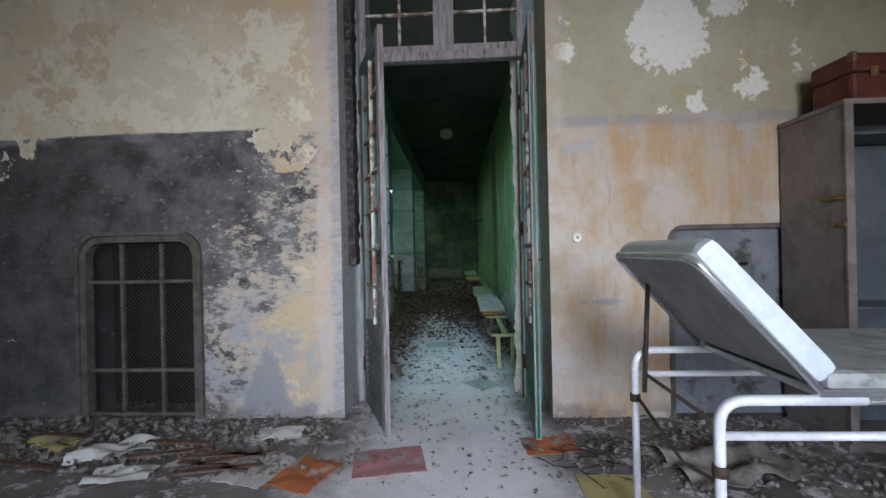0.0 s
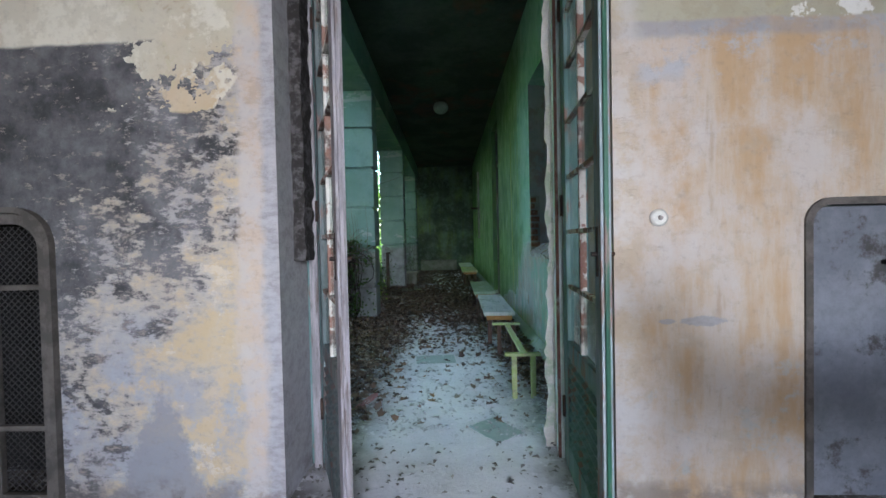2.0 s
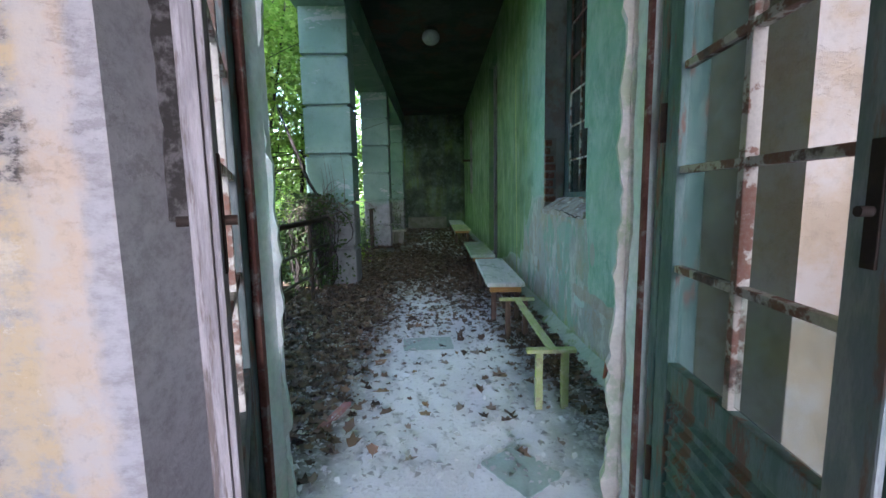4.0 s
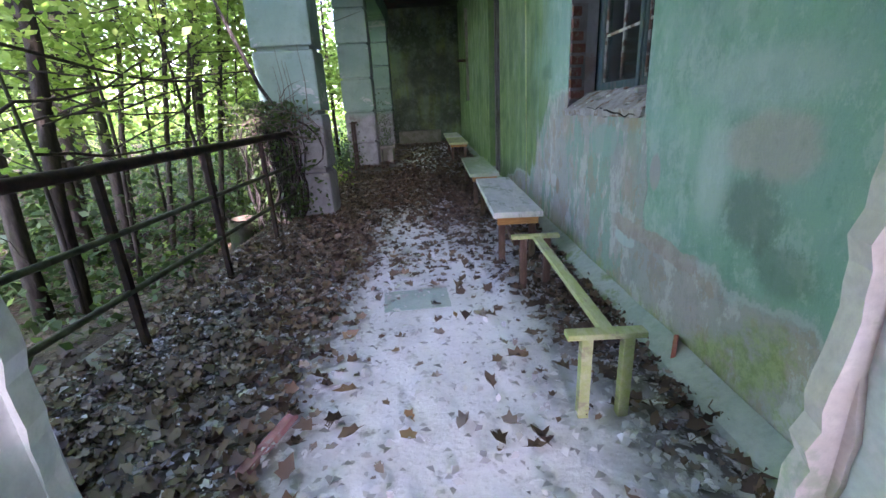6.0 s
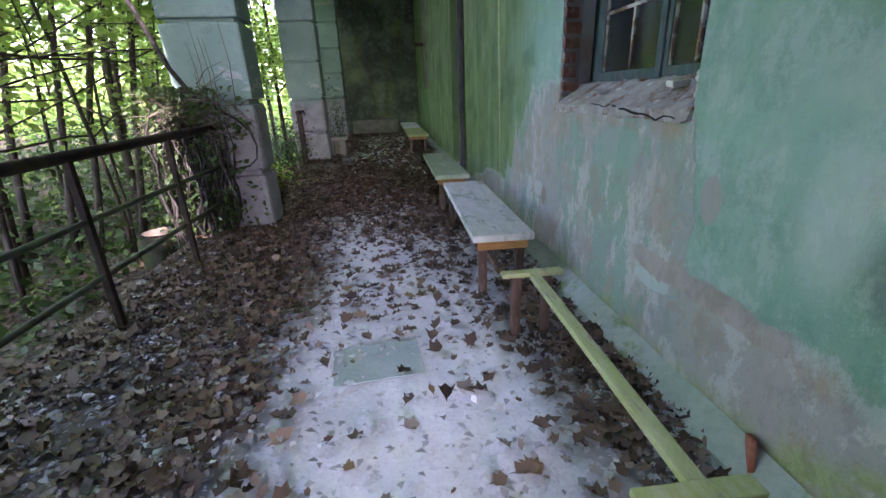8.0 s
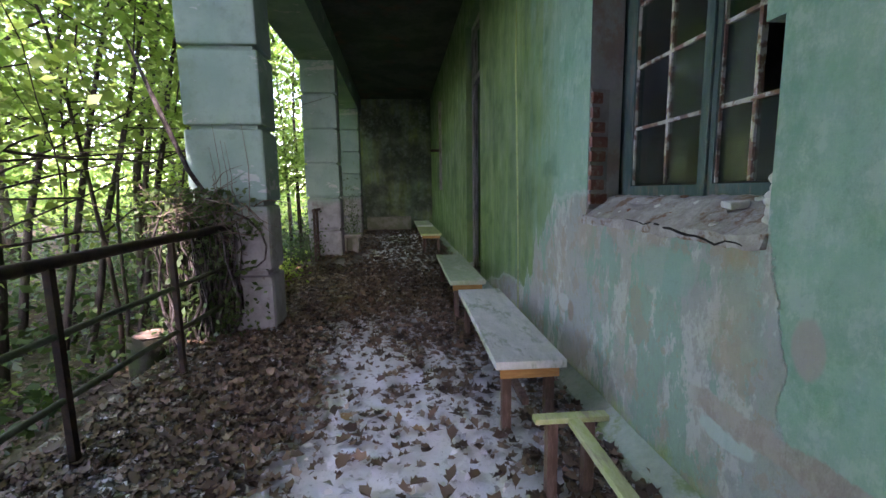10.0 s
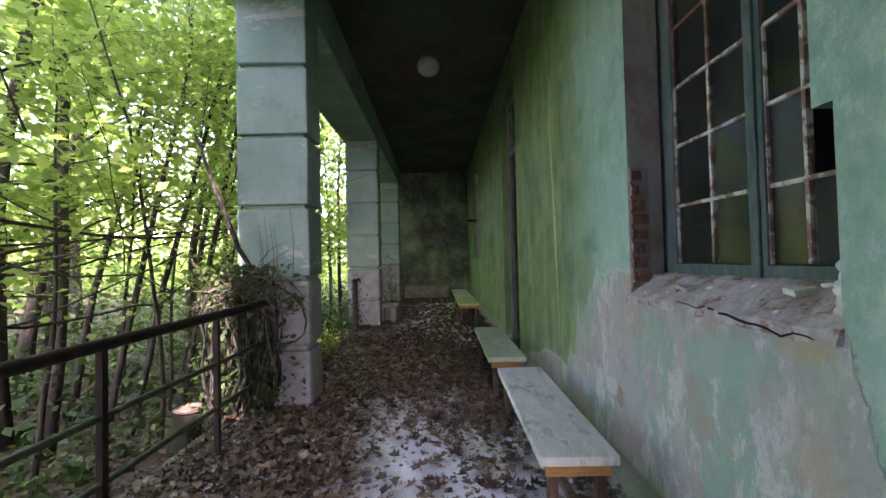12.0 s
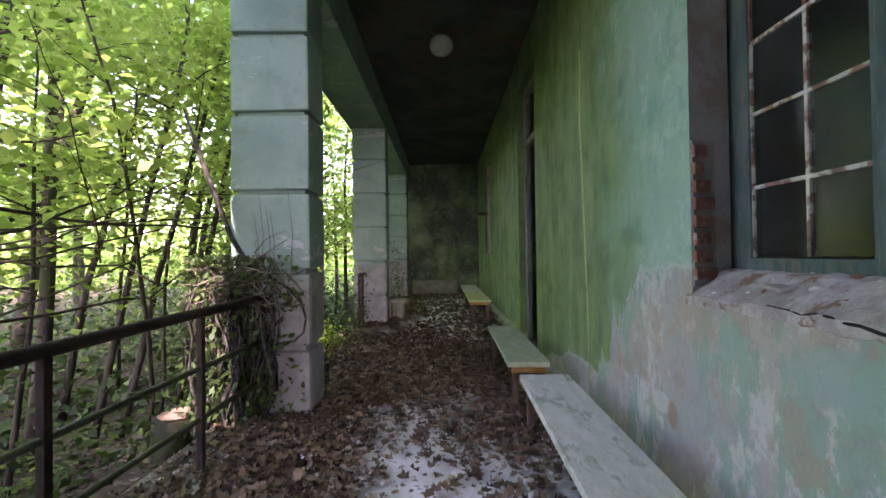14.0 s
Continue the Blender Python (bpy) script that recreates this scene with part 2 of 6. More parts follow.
def make_green_wall(name, seed=0.0, moss=0.5, flaked=1.0, dark=0.0, mouldy_from=7.6):
    k = Mat(name, 0.8, 0, 0.35)
    big, mid, fine = k.noise(0.9, 6, 0.62, (1, 1, 1), (seed, 1, 2)), k.noise(3.2, 8, 0.68, (1, 1, 0.8), (2, seed, 5)), k.noise(22, 6, 0.7)
    soft = k.noise(0.55, 5, 0.6, (1, 1, 1), (seed, 7, 1))
    streak = k.noise(1.8, 6, 0.65, (2.5, 2.5, 0.20), (seed, 4, 9))
    col = k.mix(k.step(big, 0.38, 0.62), (0.21, 0.39, 0.31), (0.31, 0.49, 0.41))
    col = k.mix(k.mul(k.step(soft, 0.45, 0.6), 0.6), col, (0.40, 0.50, 0.46))
    col = k.mix(k.mul(k.step(mid, 0.47, 0.70), 0.55), col, (0.16, 0.30, 0.25))
    zone = k.step(k.math("ADD", k.axis(1), k.math("MULTIPLY", big, 2.2)), mouldy_from, mouldy_from + 1.9)
    col = k.mix(k.mul(zone, 0.6), col, (0.18, 0.28, 0.13))
    mould = k.mul(k.step(streak, 0.36 + 0.16 * (1 - moss), 0.62), zone)
    col = k.mix(k.mul(mould, 0.85), col, (0.25, 0.36, 0.085))
    col = k.mix(k.mul(k.step(streak, 0.56, 0.70), zone, 0.7), col, (0.11, 0.17, 0.06))
    lowm = k.band(2, -1, 1.05, 0.30, 1.1, 1.4)
    bare = k.mix(k.step(k.noise(1.5, 6, 0.65, (1, 1, 1), (9, seed, 4)), 0.4, 0.6), (0.41, 0.40, 0.365), (0.45, 0.40, 0.345))
    near = k.step(k.axis(1), mouldy_from + 2.2, mouldy_from - 0.3)
    col = k.mix(k.mul(lowm, k.step(k.math("ADD", k.math("MULTIPLY", mid, 0.6), k.math("MULTIPLY", big, 0.4)), 0.40, 0.53), 0.92 * flaked, k.math("ADD", k.math("MULTIPLY", near, 0.7), 0.3)), col, bare)
    col = k.mix(k.mul(k.step(k.noise(1.7, 8, 0.7, (1, 1, 1), (6, 2, seed)), 0.54, 0.60), 0.7 * flaked), col, (0.52, 0.57, 0.54))
    col = k.mix(k.mul(k.step(k.noise(2.0, 7, 0.7, (1, 1, 1), (1, 7, seed)), 0.56, 0.62), k.band(2, -1, 1.7, 0.4), 0.75 * flaked), col, (0.50, 0.39, 0.34))
    col = k.mix(k.mul(k.step(k.noise(1.3, 8, 0.74, (1, 1, 1), (seed, 3, 3)), 0.53, 0.61), k.band(2, -1, 1.5, 0.5), 0.5 * flaked), col, (0.18, 0.32, 0.27))
    col = k.mix(k.mul(k.band(2, -1, 0.20, 0.16, 0.35, 2.0), k.step(mid, 0.35, 0.6), 0.8), col, (0.21, 0.27, 0.13))
    # soft dark blotches that put the far end's dimness into the colour
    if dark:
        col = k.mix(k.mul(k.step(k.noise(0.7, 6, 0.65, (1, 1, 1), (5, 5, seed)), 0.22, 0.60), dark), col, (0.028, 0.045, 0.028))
    col = k.mix(k.mul(k.step(fine, 0.52, 0.8), 0.35), col, (0.06, 0.09, 0.06))
    blot = k.noise(2.4, 9, 0.75, (1, 1, 1), (8, 8, seed))
    col = k.mix(k.mul(k.step(blot, 0.54, 0.64), 0.45), col, (0.17, 0.26, 0.22))
    grit = k.noise(70, 5, 0.75)
    col = k.mix(k.mul(k.step(grit, 0.55, 0.72), 0.30), col, (0.62, 0.64, 0.62))
    col = k.mix(k.mul(k.step(k.noise(9, 9, 0.78, (1, 1, 0.8), (2, 9, seed)), 0.54, 0.60), 0.38), col, (0.20, 0.24, 0.22))
    h = k.math("ADD", k.math("MULTIPLY", mid, 0.8), k.math("ADD", k.math("MULTIPLY", fine, 0.35), k.math("MULTIPLY", k.step(blot, 0.56, 0.58), 0.3)))
    return k.done(col, h, 0.8, 0.014, k.step(mid, -0.2, 0.9))


def make_corridor_wall():
    """Teal gloss paint, mouldy green further in, bare grey plaster where the damp has lifted it."""
    k = Mat("damp_green_corridor_plaster", 0.75, 0, 0.35)
    y, z = k.axis(1), k.axis(2)
    big, mid, fine = k.noise(0.9, 6, 0.62, (1, 1, 1), (0, 1, 2)), k.noise(3.2, 9, 0.70, (1, 1, 0.8), (2, 0, 5)), k.noise(22, 6, 0.7)
    soft, grit = k.noise(0.6, 5, 0.6, (1, 1, 1), (4, 7, 1)), k.noise(80, 5, 0.75)
    scuff = k.noise(7, 10, 0.78, (1, 1, 0.7), (2, 9, 1))
    run = k.noise(2.2, 7, 0.68, (1, 3.0, 0.22), (0, 4, 9))
    wob = lambda v, n, a: k.math("ADD", v, k.math("MULTIPLY", k.math("SUBTRACT", n, 0.5), a))

    def spot(cy, cz, ry, rz, n, amp, soft_edge=0.25):
        py, pz = k.math("DIVIDE", k.math("SUBTRACT", y, cy), ry), k.math("DIVIDE", k.math("SUBTRACT", z, cz), rz)
        r = k.math("SQRT", k.math("ADD", k.math("MULTIPLY", py, py), k.math("MULTIPLY", pz, pz)))
        return k.step(wob(r, n, amp), 1.0 + soft_edge, 1.0 - soft_edge)

    col = k.mix(k.step(big, 0.38, 0.62), (0.19, 0.39, 0.29), (0.255, 0.465, 0.365))
    col = k.mix(k.mul(k.step(soft, 0.42, 0.6), 0.5), col, (0.34, 0.50, 0.425))
    col = k.mix(k.mul(k.step(mid, 0.50, 0.58), 0.5), col, (0.14, 0.31, 0.225))
    col = k.mix(k.mul(k.step(scuff, 0.52, 0.58), 0.42), col, (0.48, 0.60, 0.54))
    # paler run beside and below the near edge of the window
    col = k.mix(k.mul(k.step(wob(y, mid, 0.5), 4.95, 5.25), k.step(wob(y, mid, 0.3), 5.72, 5.60), k.step(scuff, 0.38, 0.6), 0.55), col, (0.40, 0.52, 0.47))
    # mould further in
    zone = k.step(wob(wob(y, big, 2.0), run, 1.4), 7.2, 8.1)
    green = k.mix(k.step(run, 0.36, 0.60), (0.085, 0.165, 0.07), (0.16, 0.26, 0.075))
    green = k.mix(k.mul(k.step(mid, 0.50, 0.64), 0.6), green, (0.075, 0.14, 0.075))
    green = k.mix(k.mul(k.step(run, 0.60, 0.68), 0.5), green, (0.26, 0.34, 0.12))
    # darker towards the ceiling
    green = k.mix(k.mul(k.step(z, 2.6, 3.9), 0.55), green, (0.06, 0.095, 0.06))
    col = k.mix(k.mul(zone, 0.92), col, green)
    # grey plaster laid bare: low everywhere, up to the sill under the window
    top = k.math("ADD", 0.47, k.math("MULTIPLY", k.step(wob(y, mid, 0.35), 5.46, 5.66), 0.78))
    top = k.math("SUBTRACT", top, k.math("MULTIPLY", k.step(wob(y, run, 0.9), 7.3, 8.3), 0.85))
    top = k.math("SUBTRACT", top, k.math("MULTIPLY", k.step(y, 8.4, 10.5), 0.35))
    grey = k.step(k.math("SUBTRACT", wob(wob(z, mid, 0.30), big, 0.25), top), 0.045, -0.045)
    bare = k.mix(k.step(k.noise(1.5, 7, 0.66, (1, 1, 1), (9, 0, 4)), 0.40, 0.60), (0.37, 0.375, 0.36), (0.43, 0.39, 0.355))
    bare = k.mix(k.mul(k.step(k.noise(2.6, 8, 0.7, (1, 1, 0.6), (3, 3, 8)), 0.51, 0.55), 0.8), bare, (0.54, 0.55, 0.52))
    bare = k.mix(k.mul(k.step(k.noise(3.4, 8, 0.7, (1, 1.2, 0.5), (7, 1, 2)), 0.50, 0.535), k.step(y, 5.45, 5.75), 0.85), bare, (0.23, 0.38, 0.305))
    bare = k.mix(k.mul(k.step(k.noise(5.0, 8, 0.7, (1, 1, 0.8), (1, 7, 3)), 0.54, 0.57), 0.6), bare, (0.40, 0.30, 0.225))
    bare = k.mix(k.mul(k.step(k.noise(15, 8, 0.75, (1, 1, 0.7), (4, 4, 1)), 0.50, 0.60), 0.40), bare, (0.28, 0.285, 0.265))
    col = k.mix(k.mul(grey, 0.95), col, bare)
    col = k.mix(k.mul(k.step(grey, 0.2, 0.5), k.step(grey, 0.9, 0.6), 0.6), col, (0.48, 0.55, 0.52))
    # patches with a shape of their own
    # the whitish speckles round the dark blotch paint sheen on the gloss
    for cy, cz, ry, rz, n, amp, soft_edge, alpha, c in (
            (4.74, 1.02, 0.20, 0.11, mid, 1.6, 0.25, 0.7, (0.47, 0.43, 0.40)), (4.80, 1.22, 0.30, 0.10, scuff, 1.8, 0.4, 0.5, (0.50, 0.60, 0.57)),
            (4.77, 0.77, 0.155, 0.125, scuff, 1.9, 0.3, 0.62, (0.125, 0.175, 0.14)), (4.58, 0.63, 0.13, 0.09, scuff, 1.9, 0.3, 0.5, (0.12, 0.18, 0.13)),
            (5.00, 0.88, 0.10, 0.20, scuff, 2.0, 0.4, 0.55, (0.56, 0.66, 0.63)),
            (5.44, 0.83, 0.055, 0.10, mid, 0.9, 0.12, 0.85, (0.40, 0.355, 0.335)), (5.71, 1.06, 0.06, 0.06, mid, 1.4, 0.4, 0.6, (0.42, 0.31, 0.18)),
            (5.72, 0.80, 0.10, 0.20, mid, 1.4, 0.4, 0.5, (0.43, 0.35, 0.29)), (5.70, 0.40, 0.12, 0.05, mid, 1.2, 0.1, 0.8, (0.46, 0.58, 0.55)),
            (7.22, 0.50, 0.10, 0.06, mid, 1.6, 0.15, 0.8, (0.52, 0.53, 0.50)), (7.10, 0.47, 0.05, 0.07, mid, 1.4, 0.2, 0.7, (0.30, 0.20, 0.13)),
            (6.88, 1.02, 0.12, 0.14, mid, 1.5, 0.4, 0.5, (0.41, 0.31, 0.22)), (6.1, 0.95, 0.22, 0.10, mid, 2.2, 0.15, 0.6, (0.25, 0.41, 0.35))):
        col = k.mix(k.mul(spot(cy, cz, ry, rz, n, amp, soft_edge), alpha), col, c)
    ridge = k.mul(k.step(k.math("ABSOLUTE", k.math("SUBTRACT", wob(z, mid, 0.16), 0.475)), 0.055, 0.040), k.step(y, 4.98, 5.05), k.step(y, 5.95, 5.80))
    col = k.mix(k.mul(ridge, 0.85), col, k.mix(k.step(scuff, 0.45, 0.55), (0.43, 0.37, 0.33), (0.36, 0.29, 0.25)))
    # moss and damp along the foot
    foot = k.math("ADD", 0.12, k.math("MULTIPLY", k.step(y, 5.05, 4.6), 0.30))
    moss = k.step(k.math("SUBTRACT", wob(wob(z, mid, 0.30), scuff, 0.15), foot), 0.06, -0.06)
    col = k.mix(k.mul(moss, k.step(k.noise(4, 8, 0.7, (1, 1, 1), (5, 1, 1)), 0.40, 0.56), 0.75), col, k.mix(k.step(fine, 0.4, 0.6), (0.20, 0.31, 0.08), (0.34, 0.45, 0.16)))
    col = k.mix(k.mul(k.step(fine, 0.54, 0.8), 0.30), col, (0.09, 0.13, 0.10))
    col = k.mix(k.mul(k.step(grit, 0.58, 0.72), 0.30), col, (0.60, 0.63, 0.61))
    h = k.math("ADD", k.math("MULTIPLY", mid, 0.6), k.math("ADD", k.math("MULTIPLY", fine, 0.3), k.math("SUBTRACT", k.math("MULTIPLY", scuff, 0.4), k.math("MULTIPLY", grey, 0.35))))
    return k.done(col, h, 1.0, 0.018, k.math("ADD", k.math("MULTIPLY", grey, 0.25), k.step(mid, -0.15, 1.1)))


def make_pillar():
    k = Mat("pale_green_render", 0.85)
    big, mid, fine = k.noise(1.2, 6, 0.62), k.noise(4, 8, 0.7), k.noise(24, 6, 0.7)
    col = k.mix(k.step(big, 0.38, 0.62), (0.165, 0.265, 0.23), (0.225, 0.325, 0.285))
    col = k.mix(k.mul(k.step(mid, 0.52, 0.66), 0.6), col, (0.13, 0.20, 0.17))
    col = k.mix(k.mul(k.step(k.noise(2.2, 7, 0.7, (0.8, 1, 2), (4, 2, 2)), 0.60, 0.62), 0.8), col, (0.38, 0.40, 0.41))
    # stripped grey-lilac base, toned down further for shade
    col = k.mix(k.mul(k.band(2, -2, 1.15, 0.10, 0.35, 2.0), 0.9), col, k.mix(k.step(mid, 0.4, 0.62), (0.28, 0.275, 0.295), (0.20, 0.19, 0.20)))
    col = k.mix(k.mul(k.step(k.noise(3.4, 7, 0.72, (1, 1, 1), (7, 7, 2)), 0.62, 0.65), k.band(2, -2, 1.1, 0.1, 0.3)), col, (0.16, 0.15, 0.14))
    col = k.mix(k.mul(k.step(fine, 0.5, 0.8), 0.35), col, (0.10, 0.12, 0.11))
    return k.done(col, k.math("ADD", mid, k.math("MULTIPLY", fine, 0.3)), 0.4, 0.012)


def make_floor():
    k = Mat("dusty_plaster_floor", 0.95)
    big, mid, fine = k.noise(1.4, 6, 0.62), k.noise(6, 7, 0.7), k.noise(45, 5, 0.7)
    path = k.band(0, -0.75, 0.55, 0.30, 0.9, 1.6)
    col = k.mix(k.step(big, 0.35, 0.65), (0.12, 0.105, 0.095), (0.22, 0.20, 0.185))
    col = k.mix(k.mul(path, k.step(mid, 0.24, 0.42)), col, k.mix(k.step(big, 0.4, 0.6), (0.74, 0.735, 0.76), (0.86, 0.855, 0.88)))
    col = k.mix(k.mul(k.step(k.axis(1), 9.0, 6.0), k.step(mid, 0.52, 0.60), 0.6), col, (0.80, 0.79, 0.82))
    col = k.mix(k.mul(k.step(mid, 0.56, 0.66), k.step(k.axis(1), 7.5, 11.0), 0.9), col, (0.15, 0.12, 0.10))
    col = k.mix(k.mul(k.step(fine, 0.54, 0.7), 0.28), col, (0.20, 0.19, 0.19))
    return k.done(col, k.math("ADD", mid, k.math("MULTIPLY", fine, 0.5)), 0.6, 0.012)


def make_ground():
    k = Mat("forest_soil", 0.95)
    mid, fine = k.noise(2.5, 7, 0.7), k.noise(24, 6, 0.72)
    col = k.mix(k.step(mid, 0.4, 0.6), (0.05, 0.034, 0.025), (0.09, 0.063, 0.046))
    col = k.mix(k.mul(k.step(k.noise(0.35, 4, 0.6), 0.5, 0.62), k.step(fine, 0.4, 0.6)), col, (0.07, 0.11, 0.03))
    col = k.mix(k.mul(k.step(fine, 0.5, 0.7), 0.6), col, (0.13, 0.095, 0.075))
    return k.done(col, fine, 0.8, 0.03)


def make_leaf(name, a, b, glow):
    m = bpy.data.materials.new(name)
    m.use_nodes = True
    t = m.node_tree
    bs = t.nodes["Principled BSDF"]
    rnd = t.nodes.new("ShaderNodeNewGeometry").outputs["Random Per Island"]
    mx = t.nodes.new("ShaderNodeMix")
    mx.data_type = "RGBA"
    mx.inputs[6].default_value, mx.inputs[7].default_value = (*a, 1), (*b, 1)
    t.links.new(rnd, mx.inputs[0])
    t.links.new(mx.outputs[2], bs.inputs["Base Color"])
    bs.inputs["Roughness"].default_value = 0.55
    if glow:
        tr = t.nodes.new("ShaderNodeBsdfTranslucent")
        t.links.new(mx.outputs[2], tr.inputs[0])
        ms = t.nodes.new("ShaderNodeMixShader")
        ms.inputs[0].default_value = glow
        t.links.new(bs.outputs[0], ms.inputs[1])
        t.links.new(tr.outputs[0], ms.inputs[2])
        t.links.new(ms.outputs[0], t.nodes["Material Output"].inputs[0])
    return m


def make_glass(name, dirt=0.5, tint=(0.75, 0.85, 0.82), ior=1.2):
    k = Mat(name, 0.08, 0, 0.5)
    b = k.b
    b.inputs["Transmission Weight"].default_value = 1.0
    b.inputs["IOR"].default_value = ior
    n = k.noise(5, 6, 0.7)
    k.put(b.inputs["Base Color"], tint)
    d = k.t.nodes.new("ShaderNodeBsdfDiffuse")
    d.inputs[0].default_value = (0.22, 0.24, 0.22, 1)
    ms = k.t.nodes.new("ShaderNodeMixShader")
    k.link(k.math("MULTIPLY", k.step(n, 0.25, 0.75), dirt), ms.inputs[0])
    k.link(b.outputs[0], ms.inputs[1])
    k.link(d.outputs[0], ms.inputs[2])
    k.link(ms.outputs[0], k.t.nodes["Material Output"].inputs[0])
    return k.m


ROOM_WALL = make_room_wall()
GREEN_WALL = make_corridor_wall()
END_WALL = make_green_wall("mouldy_dimmed_plaster", 3.0, 0.7, 0.2, 1.0)
PILLAR = make_pillar()
REVEAL = speckled("chalky_reveal_plaster", (0.70, 0.85, 0.81), (0.84, 0.88, 0.87), 3.0, 0.42, 0.58, (0.62, 0.78, 0.72), 2.4)
CREAM = speckled("bare_cream_plaster", (0.82, 0.78, 0.74), (0.72, 0.67, 0.62), 5.0, 0.4, 0.6, (0.50, 0.56, 0.44), 4)
# very dark grey-green with brown blotches
CEILING = speckled("dark_green_ceiling", (0.05, 0.062, 0.053), (0.085, 0.10, 0.085), 1.3, 0.4, 0.6, (0.12, 0.075, 0.06), 0.8)
ROOM_CEIL = speckled("stained_ceiling_paint", (0.55, 0.52, 0.46), (0.45, 0.40, 0.33), 1.5)
DARK_ROOM = speckled("grimy_grey_plaster", (0.16, 0.16, 0.15), (0.22, 0.21, 0.19), 2.0)
FLOOR = make_floor()
GROUND = make_ground()
SKIRT = speckled("pale_green_skirting_plaster", (0.33, 0.42, 0.345), (0.43, 0.48, 0.42), 2.5, 0.4, 0.6, (0.22, 0.30, 0.13), 2.2)
LILAC = speckled("pinkish_grey_plaster", (0.56, 0.51, 0.52), (0.47, 0.475, 0.47), 2.2, 0.4, 0.6, (0.46, 0.34, 0.30), 2.5)
BRICK = speckled("old_red_brick", (0.26, 0.11, 0.08), (0.33, 0.17, 0.13), 12, 0.4, 0.6, (0.40, 0.32, 0.28), 14)
MORTAR = speckled("pale_mortar", (0.36, 0.32, 0.30), (0.45, 0.40, 0.38), 12, 0.4, 0.6, (0.27, 0.28, 0.26), 5, bump=0.7, depth=0.012)
SILL = speckled("crumbling_sill_plaster", (0.38, 0.34, 0.325), (0.50, 0.47, 0.45), 9, 0.42, 0.58, (0.25, 0.15, 0.10), 7, bump=0.9, depth=0.015)
GREY_WOOD = speckled("weathered_grey_wood", (0.24, 0.22, 0.23), (0.36, 0.33, 0.34), 7, 0.4, 0.6, (0.15, 0.12, 0.11), 5, stretch=(6, 6, 0.7))
DULL_TEAL = speckled("dull_grey_teal_paint", (0.075, 0.105, 0.10), (0.15, 0.17, 0.17), 6, 0.4, 0.62, (0.16, 0.10, 0.085), 4.0, stretch=(3, 3, 0.7), rough=0.6)
TEAL_WOOD = speckled("flaking_teal_paint", (0.10, 0.19, 0.18), (0.19, 0.275, 0.27), 6, 0.4, 0.62, (0.22, 0.12, 0.09), 4.0, stretch=(3, 3, 0.7), rough=0.6)
GREEN_PAINT = speckled("dark_green_gloss", (0.012, 0.075, 0.042), (0.022, 0.11, 0.06), 5, stretch=(3, 3, 0.5), rough=0.5, c=(0.22, 0.13, 0.11), cs=2.2)
STILE = speckled("chipped_blue_grey_paint", (0.20, 0.25, 0.26), (0.29, 0.32, 0.33), 7, 0.42, 0.58, (0.24, 0.13, 0.10), 3.5, stretch=(3, 3, 0.6), rough=0.6)
DARK_TEAL = speckled("dark_teal_window_paint", (0.055, 0.10, 0.095), (0.10, 0.15, 0.145), 6, 0.4, 0.62, (0.16, 0.14, 0.12), 4.0, stretch=(3, 3, 0.7), rough=0.6)
ROTTEN = speckled("rotten_black_wood", (0.03, 0.026, 0.024), (0.11, 0.10, 0.10), 18, 0.45, 0.62)
MUNTIN = speckled("chipped_putty_bar", (0.55, 0.52, 0.47), (0.22, 0.11, 0.08), 11, 0.48, 0.54, (0.10, 0.07, 0.06), 6)
RED_WOOD = speckled("rusty_red_primer", (0.13, 0.05, 0.04), (0.21, 0.10, 0.08), 9, c=(0.30, 0.27, 0.25), cs=12)
GLASS = make_glass("dusty_glass", 0.16)
WIN_GLASS = make_glass("grimy_window_glass", 0.14, (0.55, 0.62, 0.60), 1.45)
RUST = speckled("rusted_iron", (0.038, 0.028, 0.024), (0.07, 0.043, 0.031), 14, rough=0.8, metal=0.2)
MOSSY_IRON = speckled("mossy_iron", (0.07, 0.085, 0.05), (0.11, 0.12, 0.08), 14, rough=0.85)
BENCH_TOP = speckled("pale_worn_board", (0.50, 0.52, 0.47), (0.60, 0.60, 0.56), 5, 0.4, 0.6, (0.30, 0.35, 0.27), 3.2, stretch=(2.5, 0.8, 1))
BENCH_GREEN = speckled("green_painted_board", (0.30, 0.38, 0.24), (0.36, 0.43, 0.30), 5, c=(0.44, 0.48, 0.38), cs=2, stretch=(2, 0.8, 1))
BENCH_LIME = speckled("lime_lichened_wood", (0.42, 0.48, 0.20), (0.50, 0.53, 0.30), 8, c=(0.36, 0.33, 0.22), cs=4, stretch=(3, 0.8, 3))
APRON = speckled("orange_brown_pine", (0.46, 0.25, 0.085), (0.34, 0.17, 0.06), 5, stretch=(1, 1, 6))
LEG_WOOD = speckled("dark_stained_wood", (0.10, 0.06, 0.045), (0.17, 0.11, 0.085), 8, stretch=(4, 4, 0.8))
CHROME = speckled("dull_chrome", (0.72, 0.73, 0.76), (0.62, 0.63, 0.67), 12, rough=0.25, metal=0.85, bump=0.05)
WHITE_TUBE = speckled("white_enamel_tube", (0.70, 0.71, 0.75), (0.58, 0.58, 0.62), 9, rough=0.35, bump=0.08, spec=0.5)
VINYL = speckled("pale_blue_vinyl", (0.55, 0.60, 0.63), (0.48, 0.54, 0.56), 2.5, rough=0.45, bump=0.1, spec=0.45)
DUSTY_VINYL = speckled("dust_covered_grey_vinyl", (0.27, 0.28, 0.285), (0.35, 0.36, 0.36), 4, 0.4, 0.6, (0.20, 0.20, 0.19), 6, rough=0.8)
